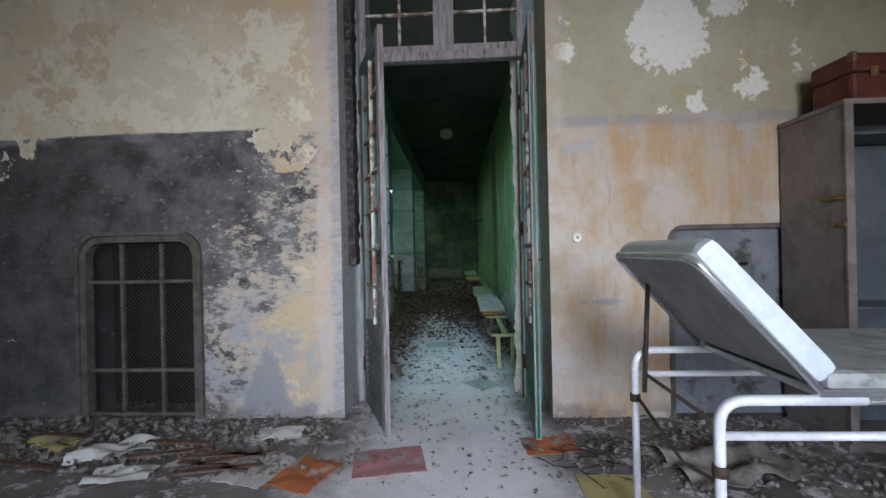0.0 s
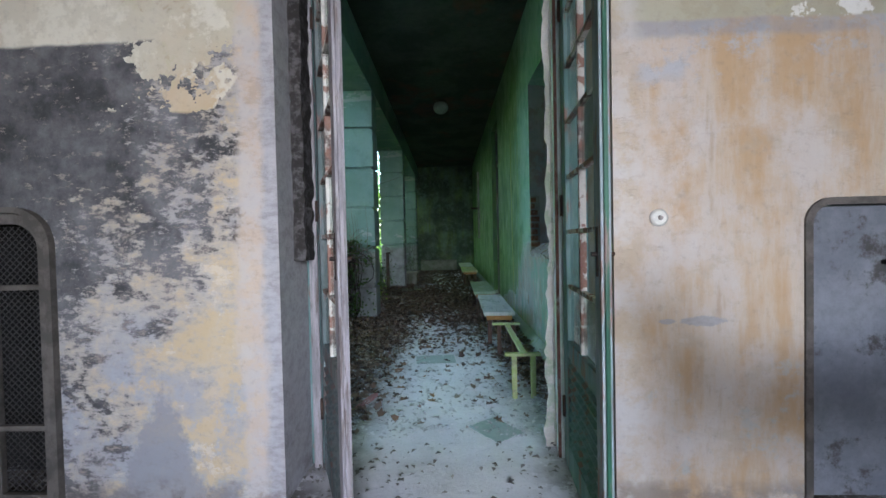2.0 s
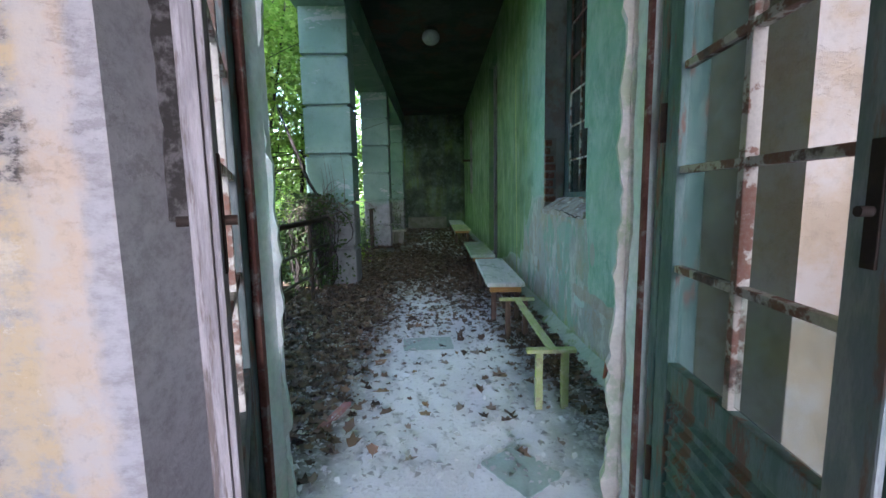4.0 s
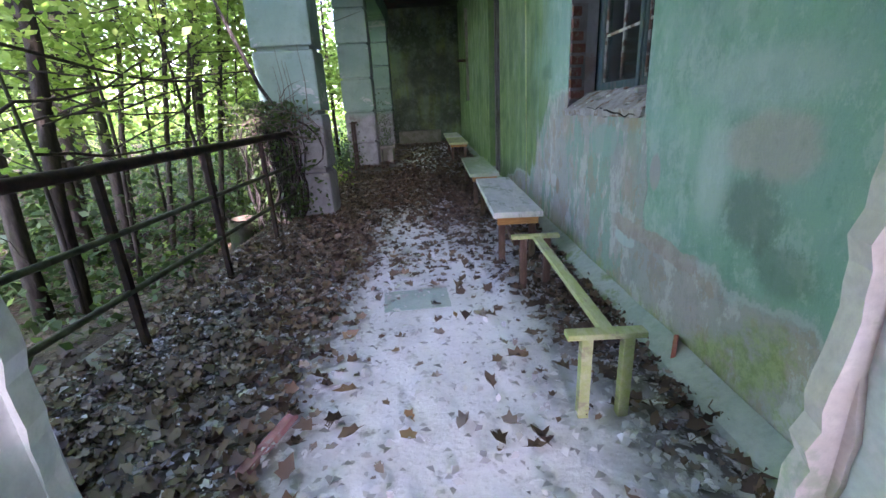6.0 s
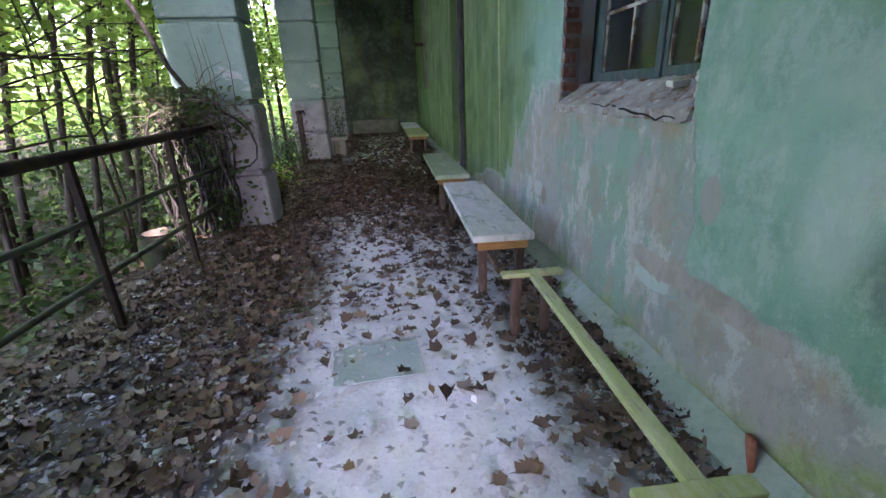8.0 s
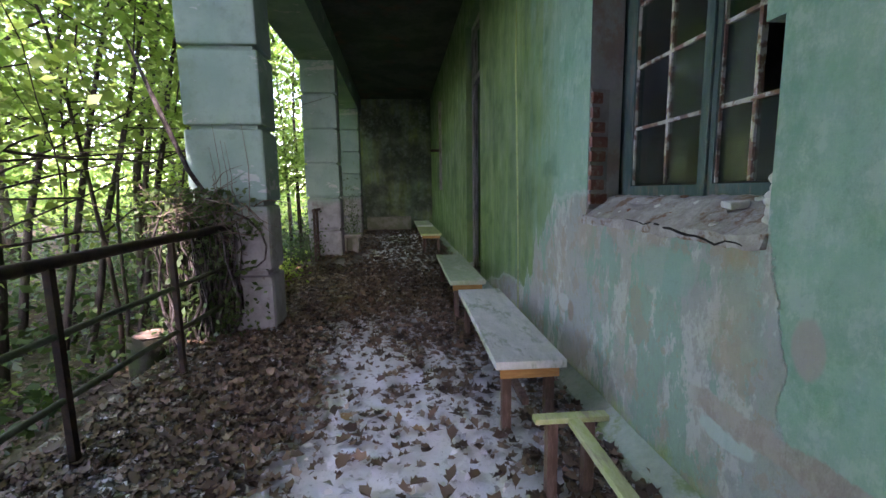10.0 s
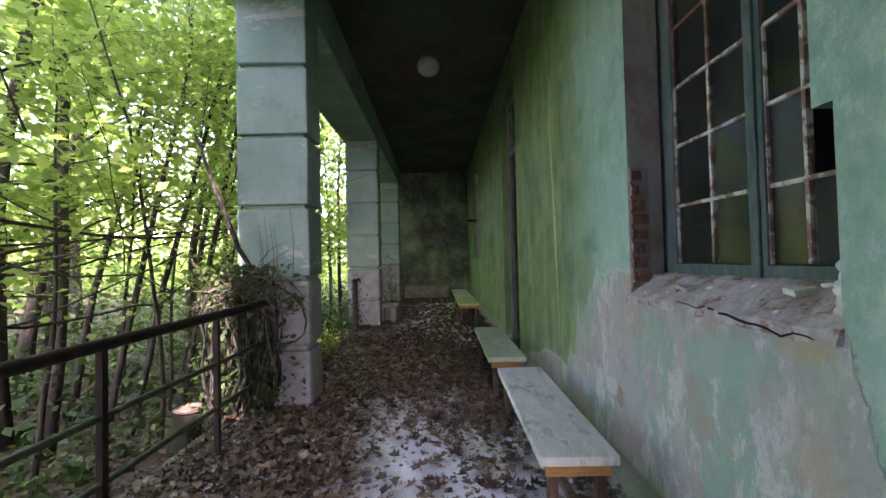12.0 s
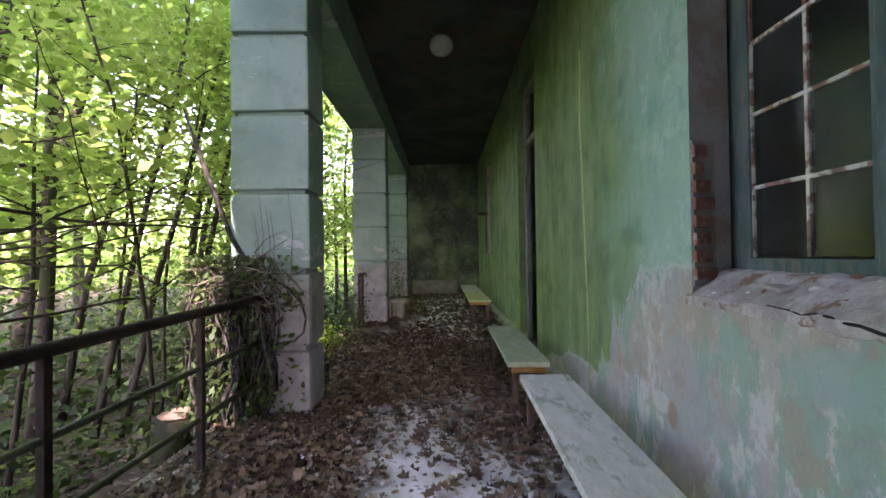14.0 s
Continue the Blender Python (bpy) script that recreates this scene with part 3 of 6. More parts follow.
UNDER = speckled("grey_backing_board", (0.34, 0.34, 0.34), (0.26, 0.255, 0.25), 4)
LOCKER = speckled("grey_brown_painted_steel", (0.20, 0.17, 0.155), (0.235, 0.205, 0.19), 2.0, c=(0.16, 0.13, 0.115), cs=2.5, rough=0.6)
LOCKER_IN = speckled("slate_grey_steel", (0.09, 0.10, 0.12), (0.12, 0.13, 0.15), 4, rough=0.6)
BRASS = speckled("tarnished_brass", (0.26, 0.18, 0.07), (0.16, 0.11, 0.05), 20, rough=0.55, metal=0.6)
SUITCASE = speckled("red_brown_leatherette", (0.12, 0.035, 0.024), (0.08, 0.022, 0.017), 6, rough=0.55)
HATCH = speckled("blue_grey_steel", (0.15, 0.16, 0.185), (0.21, 0.22, 0.245), 2.2, 0.4, 0.6, (0.06, 0.055, 0.05), 3.0, rough=0.7)
GRILLE = speckled("grimy_grille_paint", (0.13, 0.115, 0.10), (0.075, 0.068, 0.06), 9)
MESH_WIRE = speckled("dark_wire", (0.05, 0.047, 0.045), (0.075, 0.07, 0.065), 20, rough=0.7)
CERAMIC = speckled("white_ceramic", (0.72, 0.71, 0.66), (0.62, 0.61, 0.56), 20, rough=0.3, bump=0.05)
BLACK = speckled("near_black", (0.010, 0.010, 0.010), (0.018, 0.017, 0.016), 4)
OPAL = speckled("opal_lamp_glass", (0.42, 0.45, 0.44), (0.33, 0.36, 0.35), 9, rough=0.2, bump=0.02, spec=0.5)
BARK = speckled("dark_bark", (0.03, 0.024, 0.018), (0.065, 0.052, 0.04), 6, c=(0.045, 0.055, 0.022), cs=1.2, stretch=(3, 3, 0.7), depth=0.02, bump=0.6)
MOSS_BARK = speckled("mossy_rotten_bark", (0.022, 0.024, 0.012), (0.045, 0.042, 0.028), 6, c=(0.03, 0.045, 0.012), cs=3, depth=0.02, bump=0.7)
TWIG = speckled("dry_twig", (0.10, 0.078, 0.062), (0.18, 0.15, 0.125), 10)
CONCRETE = speckled("mossy_concrete", (0.23, 0.22, 0.19), (0.14, 0.15, 0.10), 4)
STUMP_CUT = speckled("old_cut_wood", (0.24, 0.17, 0.13), (0.34, 0.26, 0.22), 9)
LEAF = make_leaf("green_leaf", (0.17, 0.31, 0.045), (0.40, 0.55, 0.13), 0.62)
# dimmer copy of the green leaf, for undergrowth in shade
LEAF_LOW = make_leaf("shaded_green_leaf", (0.06, 0.12, 0.02), (0.20, 0.31, 0.06), 0.45)
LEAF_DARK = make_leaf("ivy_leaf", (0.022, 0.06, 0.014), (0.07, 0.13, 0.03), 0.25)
DRY_LEAF = make_leaf("dry_brown_leaf", (0.045, 0.028, 0.02), (0.24, 0.155, 0.105), 0)
# darker copy of the dry leaf, standing in for the wood's shade
WOOD_LEAF = make_leaf("shaded_woodland_leaf", (0.035, 0.024, 0.016), (0.17, 0.115, 0.08), 0)
DRY_PALE = make_leaf("pale_dry_leaf", (0.17, 0.12, 0.095), (0.44, 0.36, 0.31), 0)
DRY_OCHRE = make_leaf("ochre_dry_leaf", (0.16, 0.085, 0.045), (0.40, 0.26, 0.13), 0)
DUST_CHIP = make_leaf("grey_crumb", (0.12, 0.11, 0.10), (0.34, 0.32, 0.30), 0)
CHIP = make_leaf("plaster_chip", (0.36, 0.35, 0.36), (0.78, 0.77, 0.79), 0)
ORANGE = speckled("orange_linoleum", (0.50, 0.16, 0.06), (0.42, 0.13, 0.05), 6, c=(0.42, 0.36, 0.33), cs=4)
PINK = speckled("faded_pink_card", (0.50, 0.24, 0.24), (0.42, 0.22, 0.22), 6, c=(0.44, 0.40, 0.40), cs=4)
PAPER = speckled("dirty_paper", (0.60, 0.60, 0.58), (0.48, 0.47, 0.44), 6)
YELLOW = speckled("yellowed_board", (0.46, 0.40, 0.17), (0.40, 0.34, 0.15), 6)
RUBBLE = speckled("grey_rubble", (0.17, 0.155, 0.14), (0.28, 0.26, 0.24), 12)
PANE_FLOOR = speckled("pale_green_sheet", (0.36, 0.47, 0.44), (0.42, 0.50, 0.48), 6, rough=0.4)
RED_TILE = speckled("broken_red_tile", (0.36, 0.10, 0.06), (0.44, 0.17, 0.12), 8)

# ---- building helpers ----
# the corridor runs slightly askew to the room
K = Matrix.Translation((1.0, 4.0, 0)) @ Matrix.Rotation(radians(1.2), 4, "Z") @ Matrix.Translation((-1.0, -4.0, 0))
I4 = Matrix.Identity(4)


def mesh_of(name, bm, material):
    me = bpy.data.meshes.new(name)
    bm.to_mesh(me)
    bm.free()
    me.materials.append(material)
    return me


def part(name, bm, material, parent, label=""):
    ob = new(name, mesh_of(name, bm, material))
    ob.parent = parent
    return tagged(ob, label)


def thing(name, label, category, m=I4, group="", kind=""):
    ob = new(name)
    ob.matrix_world = m
    return tagged(ob, label, category, group, kind)


def solid(name, bm, material, label, category, m=I4, group="", kind=""):
    ob = new(name, mesh_of(name, bm, material))
    ob.matrix_world = m
    return tagged(ob, label, category, group, kind)


def box(bm, x0, x1, y0, y1, z0, z1, bevel=0.0, m=None):
    r = bmesh.ops.create_cube(bm, size=1, matrix=Matrix.LocRotScale(((x0 + x1) / 2, (y0 + y1) / 2, (z0 + z1) / 2), None, (x1 - x0, y1 - y0, z1 - z0)))
    vs = r["verts"]
    if bevel:
        es = list({e for v in vs for e in v.link_edges})
        vs = bmesh.ops.bevel(bm, geom=es, offset=bevel, segments=2, affect="EDGES", profile=0.6)["verts"]
        vs = list({v for f in {f for v in vs for f in v.link_faces} for v in f.verts})
    if m is not None:
        bmesh.ops.transform(bm, matrix=m, verts=vs)
    return bm


def new_box(*a, **k):
    return box(bmesh.new(), *a, **k)


def tube(bm, pts, radii, sides=8, cap=True):
    """A tapered tube along a run of points."""
    pts = [Vector(p) for p in pts]
    if isinstance(radii, (int, float)):
        radii = [radii] * len(pts)
    rings = []
    side = Vector((0.31, 0.87, 0.12))
    for i, p in enumerate(pts):
        d = (pts[min(i + 1, len(pts) - 1)] - pts[max(i - 1, 0)]).normalized()
        side = (side - d * side.dot(d))
        if side.length < 1e-3:
            side = d.orthogonal()
        side.normalize()
        up = d.cross(side)
        rings.append([bm.verts.new(p + (side * math.cos(a) + up * math.sin(a)) * radii[i]) for a in (2 * math.pi * j / sides for j in range(sides))])
    for a, b in zip(rings, rings[1:]):
        for j in range(sides):
            f = bm.faces.new((a[j], a[(j + 1) % sides], b[(j + 1) % sides], b[j]))
            f.smooth = True
    if cap:
        bm.faces.new(rings[0][::-1])
        bm.faces.new(rings[-1])
    return bm


def bend(a, b, c, r, n=5):
    """The rounded corner at b between a and c."""
    a, b, c = Vector(a), Vector(b), Vector(c)
    p, q = b + (a - b).normalized() * r, b + (c - b).normalized() * r
    return [p * (1 - s) ** 2 + b * 2 * s * (1 - s) + q * s * s for s in (i / n for i in range(n + 1))]


def slab_with_holes(axis, d0, d1, u0, u1, z0, z1, holes):
    """A wall from d0 to d1 in depth, u0 to u1 along, with rectangular holes (u, u, z, z); axis 'x': the wall's face looks along x."""
    bm = bmesh.new()
    us = sorted({u0, u1, *[h[0] for h in holes], *[h[1] for h in holes]})
    zs = sorted({z0, z1, *[h[2] for h in holes], *[h[3] for h in holes]})
    solid_cell = lambda i, j: 0 <= i < len(us) - 1 and 0 <= j < len(zs) - 1 and not any(
        h[0] <= (us[i] + us[i + 1]) / 2 <= h[1] and h[2] <= (zs[j] + zs[j + 1]) / 2 <= h[3] for h in holes)
    cache = {}

    def v(u, d, z):
        key = (u, d, z)
        if key not in cache:
            cache[key] = bm.verts.new((d, u, z) if axis == "x" else (u, d, z))
        return cache[key]

    for i in range(len(us) - 1):
        for j in range(len(zs) - 1):
            if not solid_cell(i, j):
                continue
            a, b, c, e = us[i], us[i + 1], zs[j], zs[j + 1]
            for d in (d0, d1):
                bm.faces.new((v(a, d, c), v(b, d, c), v(b, d, e), v(a, d, e)))
            for near, (p, q) in (((i - 1, j), ((a, c), (a, e))), ((i + 1, j), ((b, c), (b, e))), ((i, j - 1), ((a, c), (b, c))), ((i, j + 1), ((a, e), (b, e)))):
                if not solid_cell(*near):
                    bm.faces.new((v(p[0], d0, p[1]), v(q[0], d0, q[1]), v(q[0], d1, q[1]), v(p[0], d1, p[1])))
    bmesh.ops.recalc_face_normals(bm, faces=bm.faces)
    return bm


def roughen(bm, amount, scale, axis=None):
    for v in bm.verts:
        n = noise.noise_vector(v.co * scale) * amount
        v.co += n if axis is None else Vector((n.x if axis == 0 else 0, n.y if axis == 1 else 0, n.z if axis == 2 else 0))
    return bm


# ---- the room ----
Y1, Y2 = 3.30, 3.93          # the door wall: room face, corridor face
END = 19.3                   # the corridor's end wall
WALL_X, BEAM_X, EDGE_X = 1.0, -1.335, -2.02
NICHE = (-3.13, -2.10, -0.05, 1.50)
HATCH_BOX = (1.62, 2.90, -0.05, 1.48)

floor = solid("floor", new_box(-5.0, 5.4, -4.4, Y2, -0.3, 0.0), FLOOR, "dusty grey plaster-strewn concrete floor", "floor", kind="structure")
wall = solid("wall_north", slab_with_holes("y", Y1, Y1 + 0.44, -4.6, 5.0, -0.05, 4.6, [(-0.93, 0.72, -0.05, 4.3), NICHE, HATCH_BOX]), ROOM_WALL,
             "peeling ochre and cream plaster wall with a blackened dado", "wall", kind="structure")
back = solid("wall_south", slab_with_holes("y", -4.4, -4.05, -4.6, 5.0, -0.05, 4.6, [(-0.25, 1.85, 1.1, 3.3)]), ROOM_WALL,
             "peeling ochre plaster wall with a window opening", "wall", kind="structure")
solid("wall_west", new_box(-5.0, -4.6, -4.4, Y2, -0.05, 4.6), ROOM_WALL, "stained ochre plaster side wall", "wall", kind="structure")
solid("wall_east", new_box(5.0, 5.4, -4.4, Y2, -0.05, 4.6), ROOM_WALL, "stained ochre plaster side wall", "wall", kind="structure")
solid("ceiling", new_box(-5.0, 5.4, -4.4, Y2, 4.6, 4.9), ROOM_CEIL, "stained plaster room ceiling", "ceiling", kind="structure")
# the corridor's side of the same wall, and the deep reveal of the door
outer = solid("wall_door_outer", slab_with_holes("y", Y1 + 0.44, Y2, -4.6, 5.0, -0.3, 4.9, [(-0.80, 0.56, -0.3, 4.2)]), REVEAL,
              "thick chalky green door reveal with broken plaster edges", "wall", kind="structure")


def jagged(name, x, y, z0, z1, s, material, label, seed, wide=0.028):
    """A ragged lip of plaster along an upright edge; s: the side on which the opening lies."""
    r = np.random.default_rng(seed)
    bm = bmesh.new()
    n = 90
    a, b = [], []
    w = 0.0
    for i in range(n):
        z = z0 + (z1 - z0) * i / (n - 1)
        w += r.normal(0, 0.010)
        w *= 0.8
        off = wide + w + 0.03 * math.exp(-z * 1.2)
        a.append((bm.verts.new((x, y, z)), bm.verts.new((x, y + 0.05, z))))
        b.append((bm.verts.new((x + s * off, y - 0.004, z)), bm.verts.new((x + s * (off - 0.015), y + 0.05, z))))
    for i in range(n - 1):
        for q in ((a[i][0], a[i + 1][0], b[i + 1][0], b[i][0]), (b[i][0], b[i + 1][0], b[i + 1][1], b[i][1]), (a[i][1], b[i][1], b[i + 1][1], a[i + 1][1])):
            bm.faces.new(q)
    bmesh.ops.recalc_face_normals(bm, faces=bm.faces)
    return part(name, bm, material, outer, label)


jagged("plaster_lip", -0.80, Y2 - 0.046, -0.0, 3.6, 1, REVEAL, "", 3, 0.006)
jagged("plaster_lip", 0.56, Y2 - 0.046, -0.0, 3.6, -1, CREAM, "bare cream plaster edge", 4, 0.04)
def bare_strip(x, y0, y1, z0, z1, seed):
    """Bare plaster on the face of the reveal, with a broken inner edge."""
    rr = np.random.default_rng(seed)
    bm, w, rows = bmesh.new(), 0.0, []
    for i in range(80):
        z = z0 + (z1 - z0) * i / 79
        w = 0.86 * w + rr.normal(0, 0.007)
        rows.append([bm.verts.new(c) for c in ((x - 0.012, y1, z), (x - 0.010, y0 + w, z), (x + 0.004, y0 + w - 0.002, z))])
    for a, b in zip(rows, rows[1:]):
        for q in range(2):
            bm.faces.new((a[q], a[q + 1], b[q + 1], b[q]))
    bmesh.ops.recalc_face_normals(bm, faces=bm.faces)
    return part("bare_plaster", roughen(bm, 0.004, 9.0, 0), CREAM, outer, "bare cream plaster with a broken edge")


bare_strip(0.56, 3.862, Y2 - 0.004, 0.0, 3.6, 6)

# door frame with fanlight
frame_d = thing("door_frame", "weathered grey wooden door frame with a glazed fanlight", "door frame")
FY0, FY1 = 3.655, 3.735
part("jamb", new_box(-0.93, -0.818, FY0 + 0.03, FY1, 0, 4.3, 0.008), TEAL_WOOD, frame_d)
part("jamb", new_box(0.578, 0.72, FY0 + 0.03, FY1, 0, 4.3, 0.008), TEAL_WOOD, frame_d, "teal painted jamb")
part("rust_strip", new_box(0.545, 0.574, FY1 + 0.006, FY1 + 0.032, 0, 2.98, 0.005), RED_WOOD, frame_d, "rust-red edge strip")
part("rust_strip", new_box(-0.814, -0.788, FY1 - 0.018, FY1 + 0.012, 0, 2.98, 0.005), RED_WOOD, frame_d, "rust-red edge strip")
rot = new_box(-0.935, -0.865, FY0 - 0.16, FY0 - 0.02, 1.22, 4.28)
bmesh.ops.subdivide_edges(rot, edges=[e for e in rot.edges if abs(e.verts[0].co.z - e.verts[1].co.z) > 1], cuts=90)
part("moulding", roughen(roughen(rot, 0.012, 14.0), 0.010, 31.0), ROTTEN, frame_d, "dark rotten moulding strip")
part("moulding", new_box(-0.90, -0.85, FY0 - 0.02, FY0, 0, 4.28, 0.008), GREY_WOOD, frame_d)
part("transom", new_box(-0.835, 0.60, FY0 - 0.02, FY1 - 0.005, 2.99, 3.07, 0.012), GREY_WOOD, frame_d)
part("mullion", new_box(-0.125, -0.055, FY0, FY1 - 0.01, 3.07, 4.3, 0.008), GREY_WOOD, frame_d)
part("backing", new_box(-0.835, 0.60, FY0 + 0.01, FY1 - 0.01, 4.22, 4.3), GREY_WOOD, frame_d)
for x0, x1 in ((-0.835, -0.125), (-0.055, 0.60)):
    sash = part("fanlight_sash", new_box(x0, x1, FY0 + 0.005, FY1 - 0.02, 3.07, 3.135, 0.006), GREY_WOOD, frame_d)
    for a, b in ((x0, x0 + 0.055), (x1 - 0.055, x1)):
        part("stile", new_box(a, b, FY0 + 0.005, FY1 - 0.02, 3.135, 4.22, 0.006), GREY_WOOD, sash)
    mid_x = (x0 + x1) / 2
    part("glazing_bar", new_box(mid_x - 0.011, mid_x + 0.011, FY0 + 0.015, FY1 - 0.03, 3.135, 4.22), MUNTIN, sash)
    for z in (3.42, 3.71, 4.0):
        part("glazing_bar", new_box(x0 + 0.055, x1 - 0.055, FY0 + 0.018, FY1 - 0.033, z - 0.011, z + 0.011), MUNTIN, sash)
    part("pane", new_box(x0 + 0.055, x1 - 0.055, FY0 + 0.033, FY0 + 0.036, 3.135, 4.22), WIN_GLASS, sash)


def door_leaf(name, label, hinge, angle, face, stile_mat, missing, flip):
    """A half-glazed leaf with a louvred foot; built from its hinge along +x and turned."""
    leaf = thing(name, label, "door", Matrix.Translation(hinge) @ Matrix.Rotation(radians(angle), 4, "Z"), kind="structure")
    w, h, d = 0.77, 2.95, 0.042
    part("hinge_stile", new_box(0, 0.085, -d / 2, d / 2, 0.015, h, 0.005), face, leaf)
    part("free_stile", new_box(w - 0.095, w, -d / 2, d / 2, 0.015, h, 0.005), stile_mat, leaf, "worn dark green outer stile" if flip else "")
    part("edge_bead", new_box(w - 0.004, w + 0.012, -d / 2 + 0.012, d / 2 - 0.012, 0.03, h - 0.02, 0.004), GREEN_PAINT if flip else GREY_WOOD, leaf)
    for z0, z1 in ((0.015, 0.16), (0.66, 0.75), (h - 0.1, h)):
        part("rail", new_box(0.085, w - 0.095, -d / 2 + 0.002, d / 2 - 0.002, z0, z1, 0.004), face, leaf)
    panel = part("louvre_panel", new_box(0.085, w - 0.095, -0.006, 0.006, 0.16, 0.66), face, leaf)
    for i in range(9):
        m = Matrix.Translation((0, 0, 0.195 + i * 0.054)) @ Matrix.Rotation(radians(35), 4, "X")
        part("slat", box(bmesh.new(), 0.10, w - 0.11, -0.026, 0.026, -0.005, 0.005, 0.002, m), face, panel)
    rows, cols = 7, 2
    x0, x1, z0, z1 = 0.085, w - 0.095, 0.75, h - 0.1
    part("glazing_bar", new_box((x0 + x1) / 2 - 0.012, (x0 + x1) / 2 + 0.012, -0.016, 0.016, z0, z1, 0.003), MUNTIN, leaf)
    for r in range(1, rows):
        z = z0 + (z1 - z0) * r / rows
        part("glazing_bar", new_box(x0, x1, -0.014, 0.014, z - 0.011, z + 0.011, 0.003), MUNTIN, leaf)
    for r in range(rows):
        for c in range(cols):
            if (r, c) in missing:
                continue
            a = x0 + (x1 - x0) * c / cols + 0.012
            b = x0 + (x1 - x0) * (c + 1) / cols - 0.012
            za, zb = z0 + (z1 - z0) * r / rows + 0.011, z0 + (z1 - z0) * (r + 1) / rows - 0.011
            p = part("pane", new_box(a, b, -0.002, 0.002, za, zb), GLASS, leaf)
            p.visible_shadow = False
    lock = part("lock_plate", new_box(w - 0.062, w - 0.035, -d / 2 - 0.004, d / 2 + 0.004, 1.16, 1.36, 0.002), RUST, leaf)
    part("knob", tube(bmesh.new(), [(w - 0.05, -0.045, 1.25), (w - 0.05, 0.045, 1.25)], 0.009), RUST, lock)
    for z in (0.35, 1.5, 2.6):
        part("hinge", tube(bmesh.new(), [(-0.004, -0.026, z - 0.06), (-0.004, -0.026, z + 0.06)], 0.011), RUST, leaf)
    return leaf


door_leaf("door_1", "open half-glazed door leaf, flaking grey-lilac paint", (-0.82, 3.645, 0.0), -66.5, DULL_TEAL, GREY_WOOD, {(1, 0), (3, 1), (4, 0)}, False)
door_leaf("door_2", "open half-glazed door leaf, flaking teal and green paint", (0.585, 3.65, 0.0), -93.5, TEAL_WOOD, STILE, {(1, 1), (2, 1), (4, 1), (5, 1)}, True)

# wired niche in the left wall
def rounded_frame(bm, x0, x1, z0, z1, r, w, y0, y1, n=8):
    """An upright frame, square at its foot and rounded above."""
    def ring(g):
        pts = [(x0 - g, z0)]
        for cx, cz, a0 in ((x0 + r, z1 - r, math.pi), (x1 - r, z1 - r, math.pi / 2)):
            for i in range(n + 1):
                a = a0 - (math.pi / 2) * i / n
                pts.append((cx + (r + g) * math.cos(a), cz + (r + g) * math.sin(a)))
        pts.append((x1 + g, z0))
        return pts
    ins, outs = ring(0), ring(w)
    vs = [[bm.verts.new((p[0], y, p[1])) for p in pts] for pts, y in ((ins, y0), (outs, y0), (outs, y1), (ins, y1))]
    for i in range(len(ins) - 1):
        for k in range(4):
            a, b = vs[k], vs[(k + 1) % 4]
            bm.faces.new((a[i], a[i + 1], b[i + 1], b[i]))
    bmesh.ops.recalc_face_normals(bm, faces=bm.faces)
    return bm


grille = thing("wall_grille", "wire-mesh grille with grey iron bars over a dark wall niche", "grille")
part("frame", rounded_frame(bmesh.new(), -3.065, -2.155, 0.0, 1.445, 0.13, 0.05, Y1 - 0.02, Y1 + 0.06), GRILLE, grille)
part("outer_moulding", rounded_frame(bmesh.new(), -3.12, -2.11, 0.0, 1.50, 0.17, 0.03, Y1 - 0.035, Y1 + 0.02), GRILLE, grille)
for x in (-2.785, -2.445):
    part("bar", new_box(x - 0.013, x + 0.013, Y1 + 0.012, Y1 + 0.045, 0.0, 1.43, 0.004), GRILLE, grille)
for z in (0.03, 0.39, 1.12):
    part("bar", new_box(-3.065, -2.155, Y1 + 0.008, Y1 + 0.038, z - 0.014, z + 0.014, 0.004), GRILLE, grille)
wire = bmesh.new()
span, rise, gap = 0.91, 1.43, 0.036
for s in (1, -1):
    for i in range(int((span + rise) / gap)):
        o = i * gap
        # a diagonal clipped to the frame
        ua, ub = max(0.0, o - rise), min(span, o)
        if ub - ua < 0.01:
            continue
        pa, pb = (ua, o - ua), (ub, o - ub)
        if s < 0:
            pa, pb = (span - pa[0], pa[1]), (span - pb[0], pb[1])
        tube(wire, [(-3.065 + pa[0], Y1 + 0.05 + 0.002 * s, 0.005 + pa[1]), (-3.065 + pb[0], Y1 + 0.05 + 0.002 * s, 0.005 + pb[1])], 0.0028, 3, False)
part("wire_mesh", wire, MESH_WIRE, grille)
# black sheet standing in for the dark depth behind the mesh
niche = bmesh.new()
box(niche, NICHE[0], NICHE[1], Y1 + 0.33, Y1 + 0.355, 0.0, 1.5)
solid("niche_back", niche, BLACK, "black sheet for the unlit depth of the niche", "niche", kind="structure")
corner = bmesh.new()
for x, s in ((-3.13, 1), (-2.10, -1)):
    pts = [(x, 1.5), (x + s * 0.17, 1.5)] + [(x + s * (0.17 - 0.17 * math.sin(a)), 1.33 + 0.17 * math.cos(a)) for a in (math.pi / 2 * i / 6 for i in range(7))]
    for y in (Y1 + 0.002, Y1 + 0.12):
        corner.faces.new([corner.verts.new((p[0], y, p[1])) for p in pts])
for x, s in ((HATCH_BOX[0], 1), (HATCH_BOX[1], -1)):
    pts = [(x, 1.48), (x + s * 0.12, 1.48)] + [(x + s * (0.12 - 0.12 * math.sin(a)), 1.36 + 0.12 * math.cos(a)) for a in (math.pi / 2 * i / 6 for i in range(7))]
    corner.faces.new([corner.verts.new((p[0], Y1 + 0.002, p[1])) for p in pts])
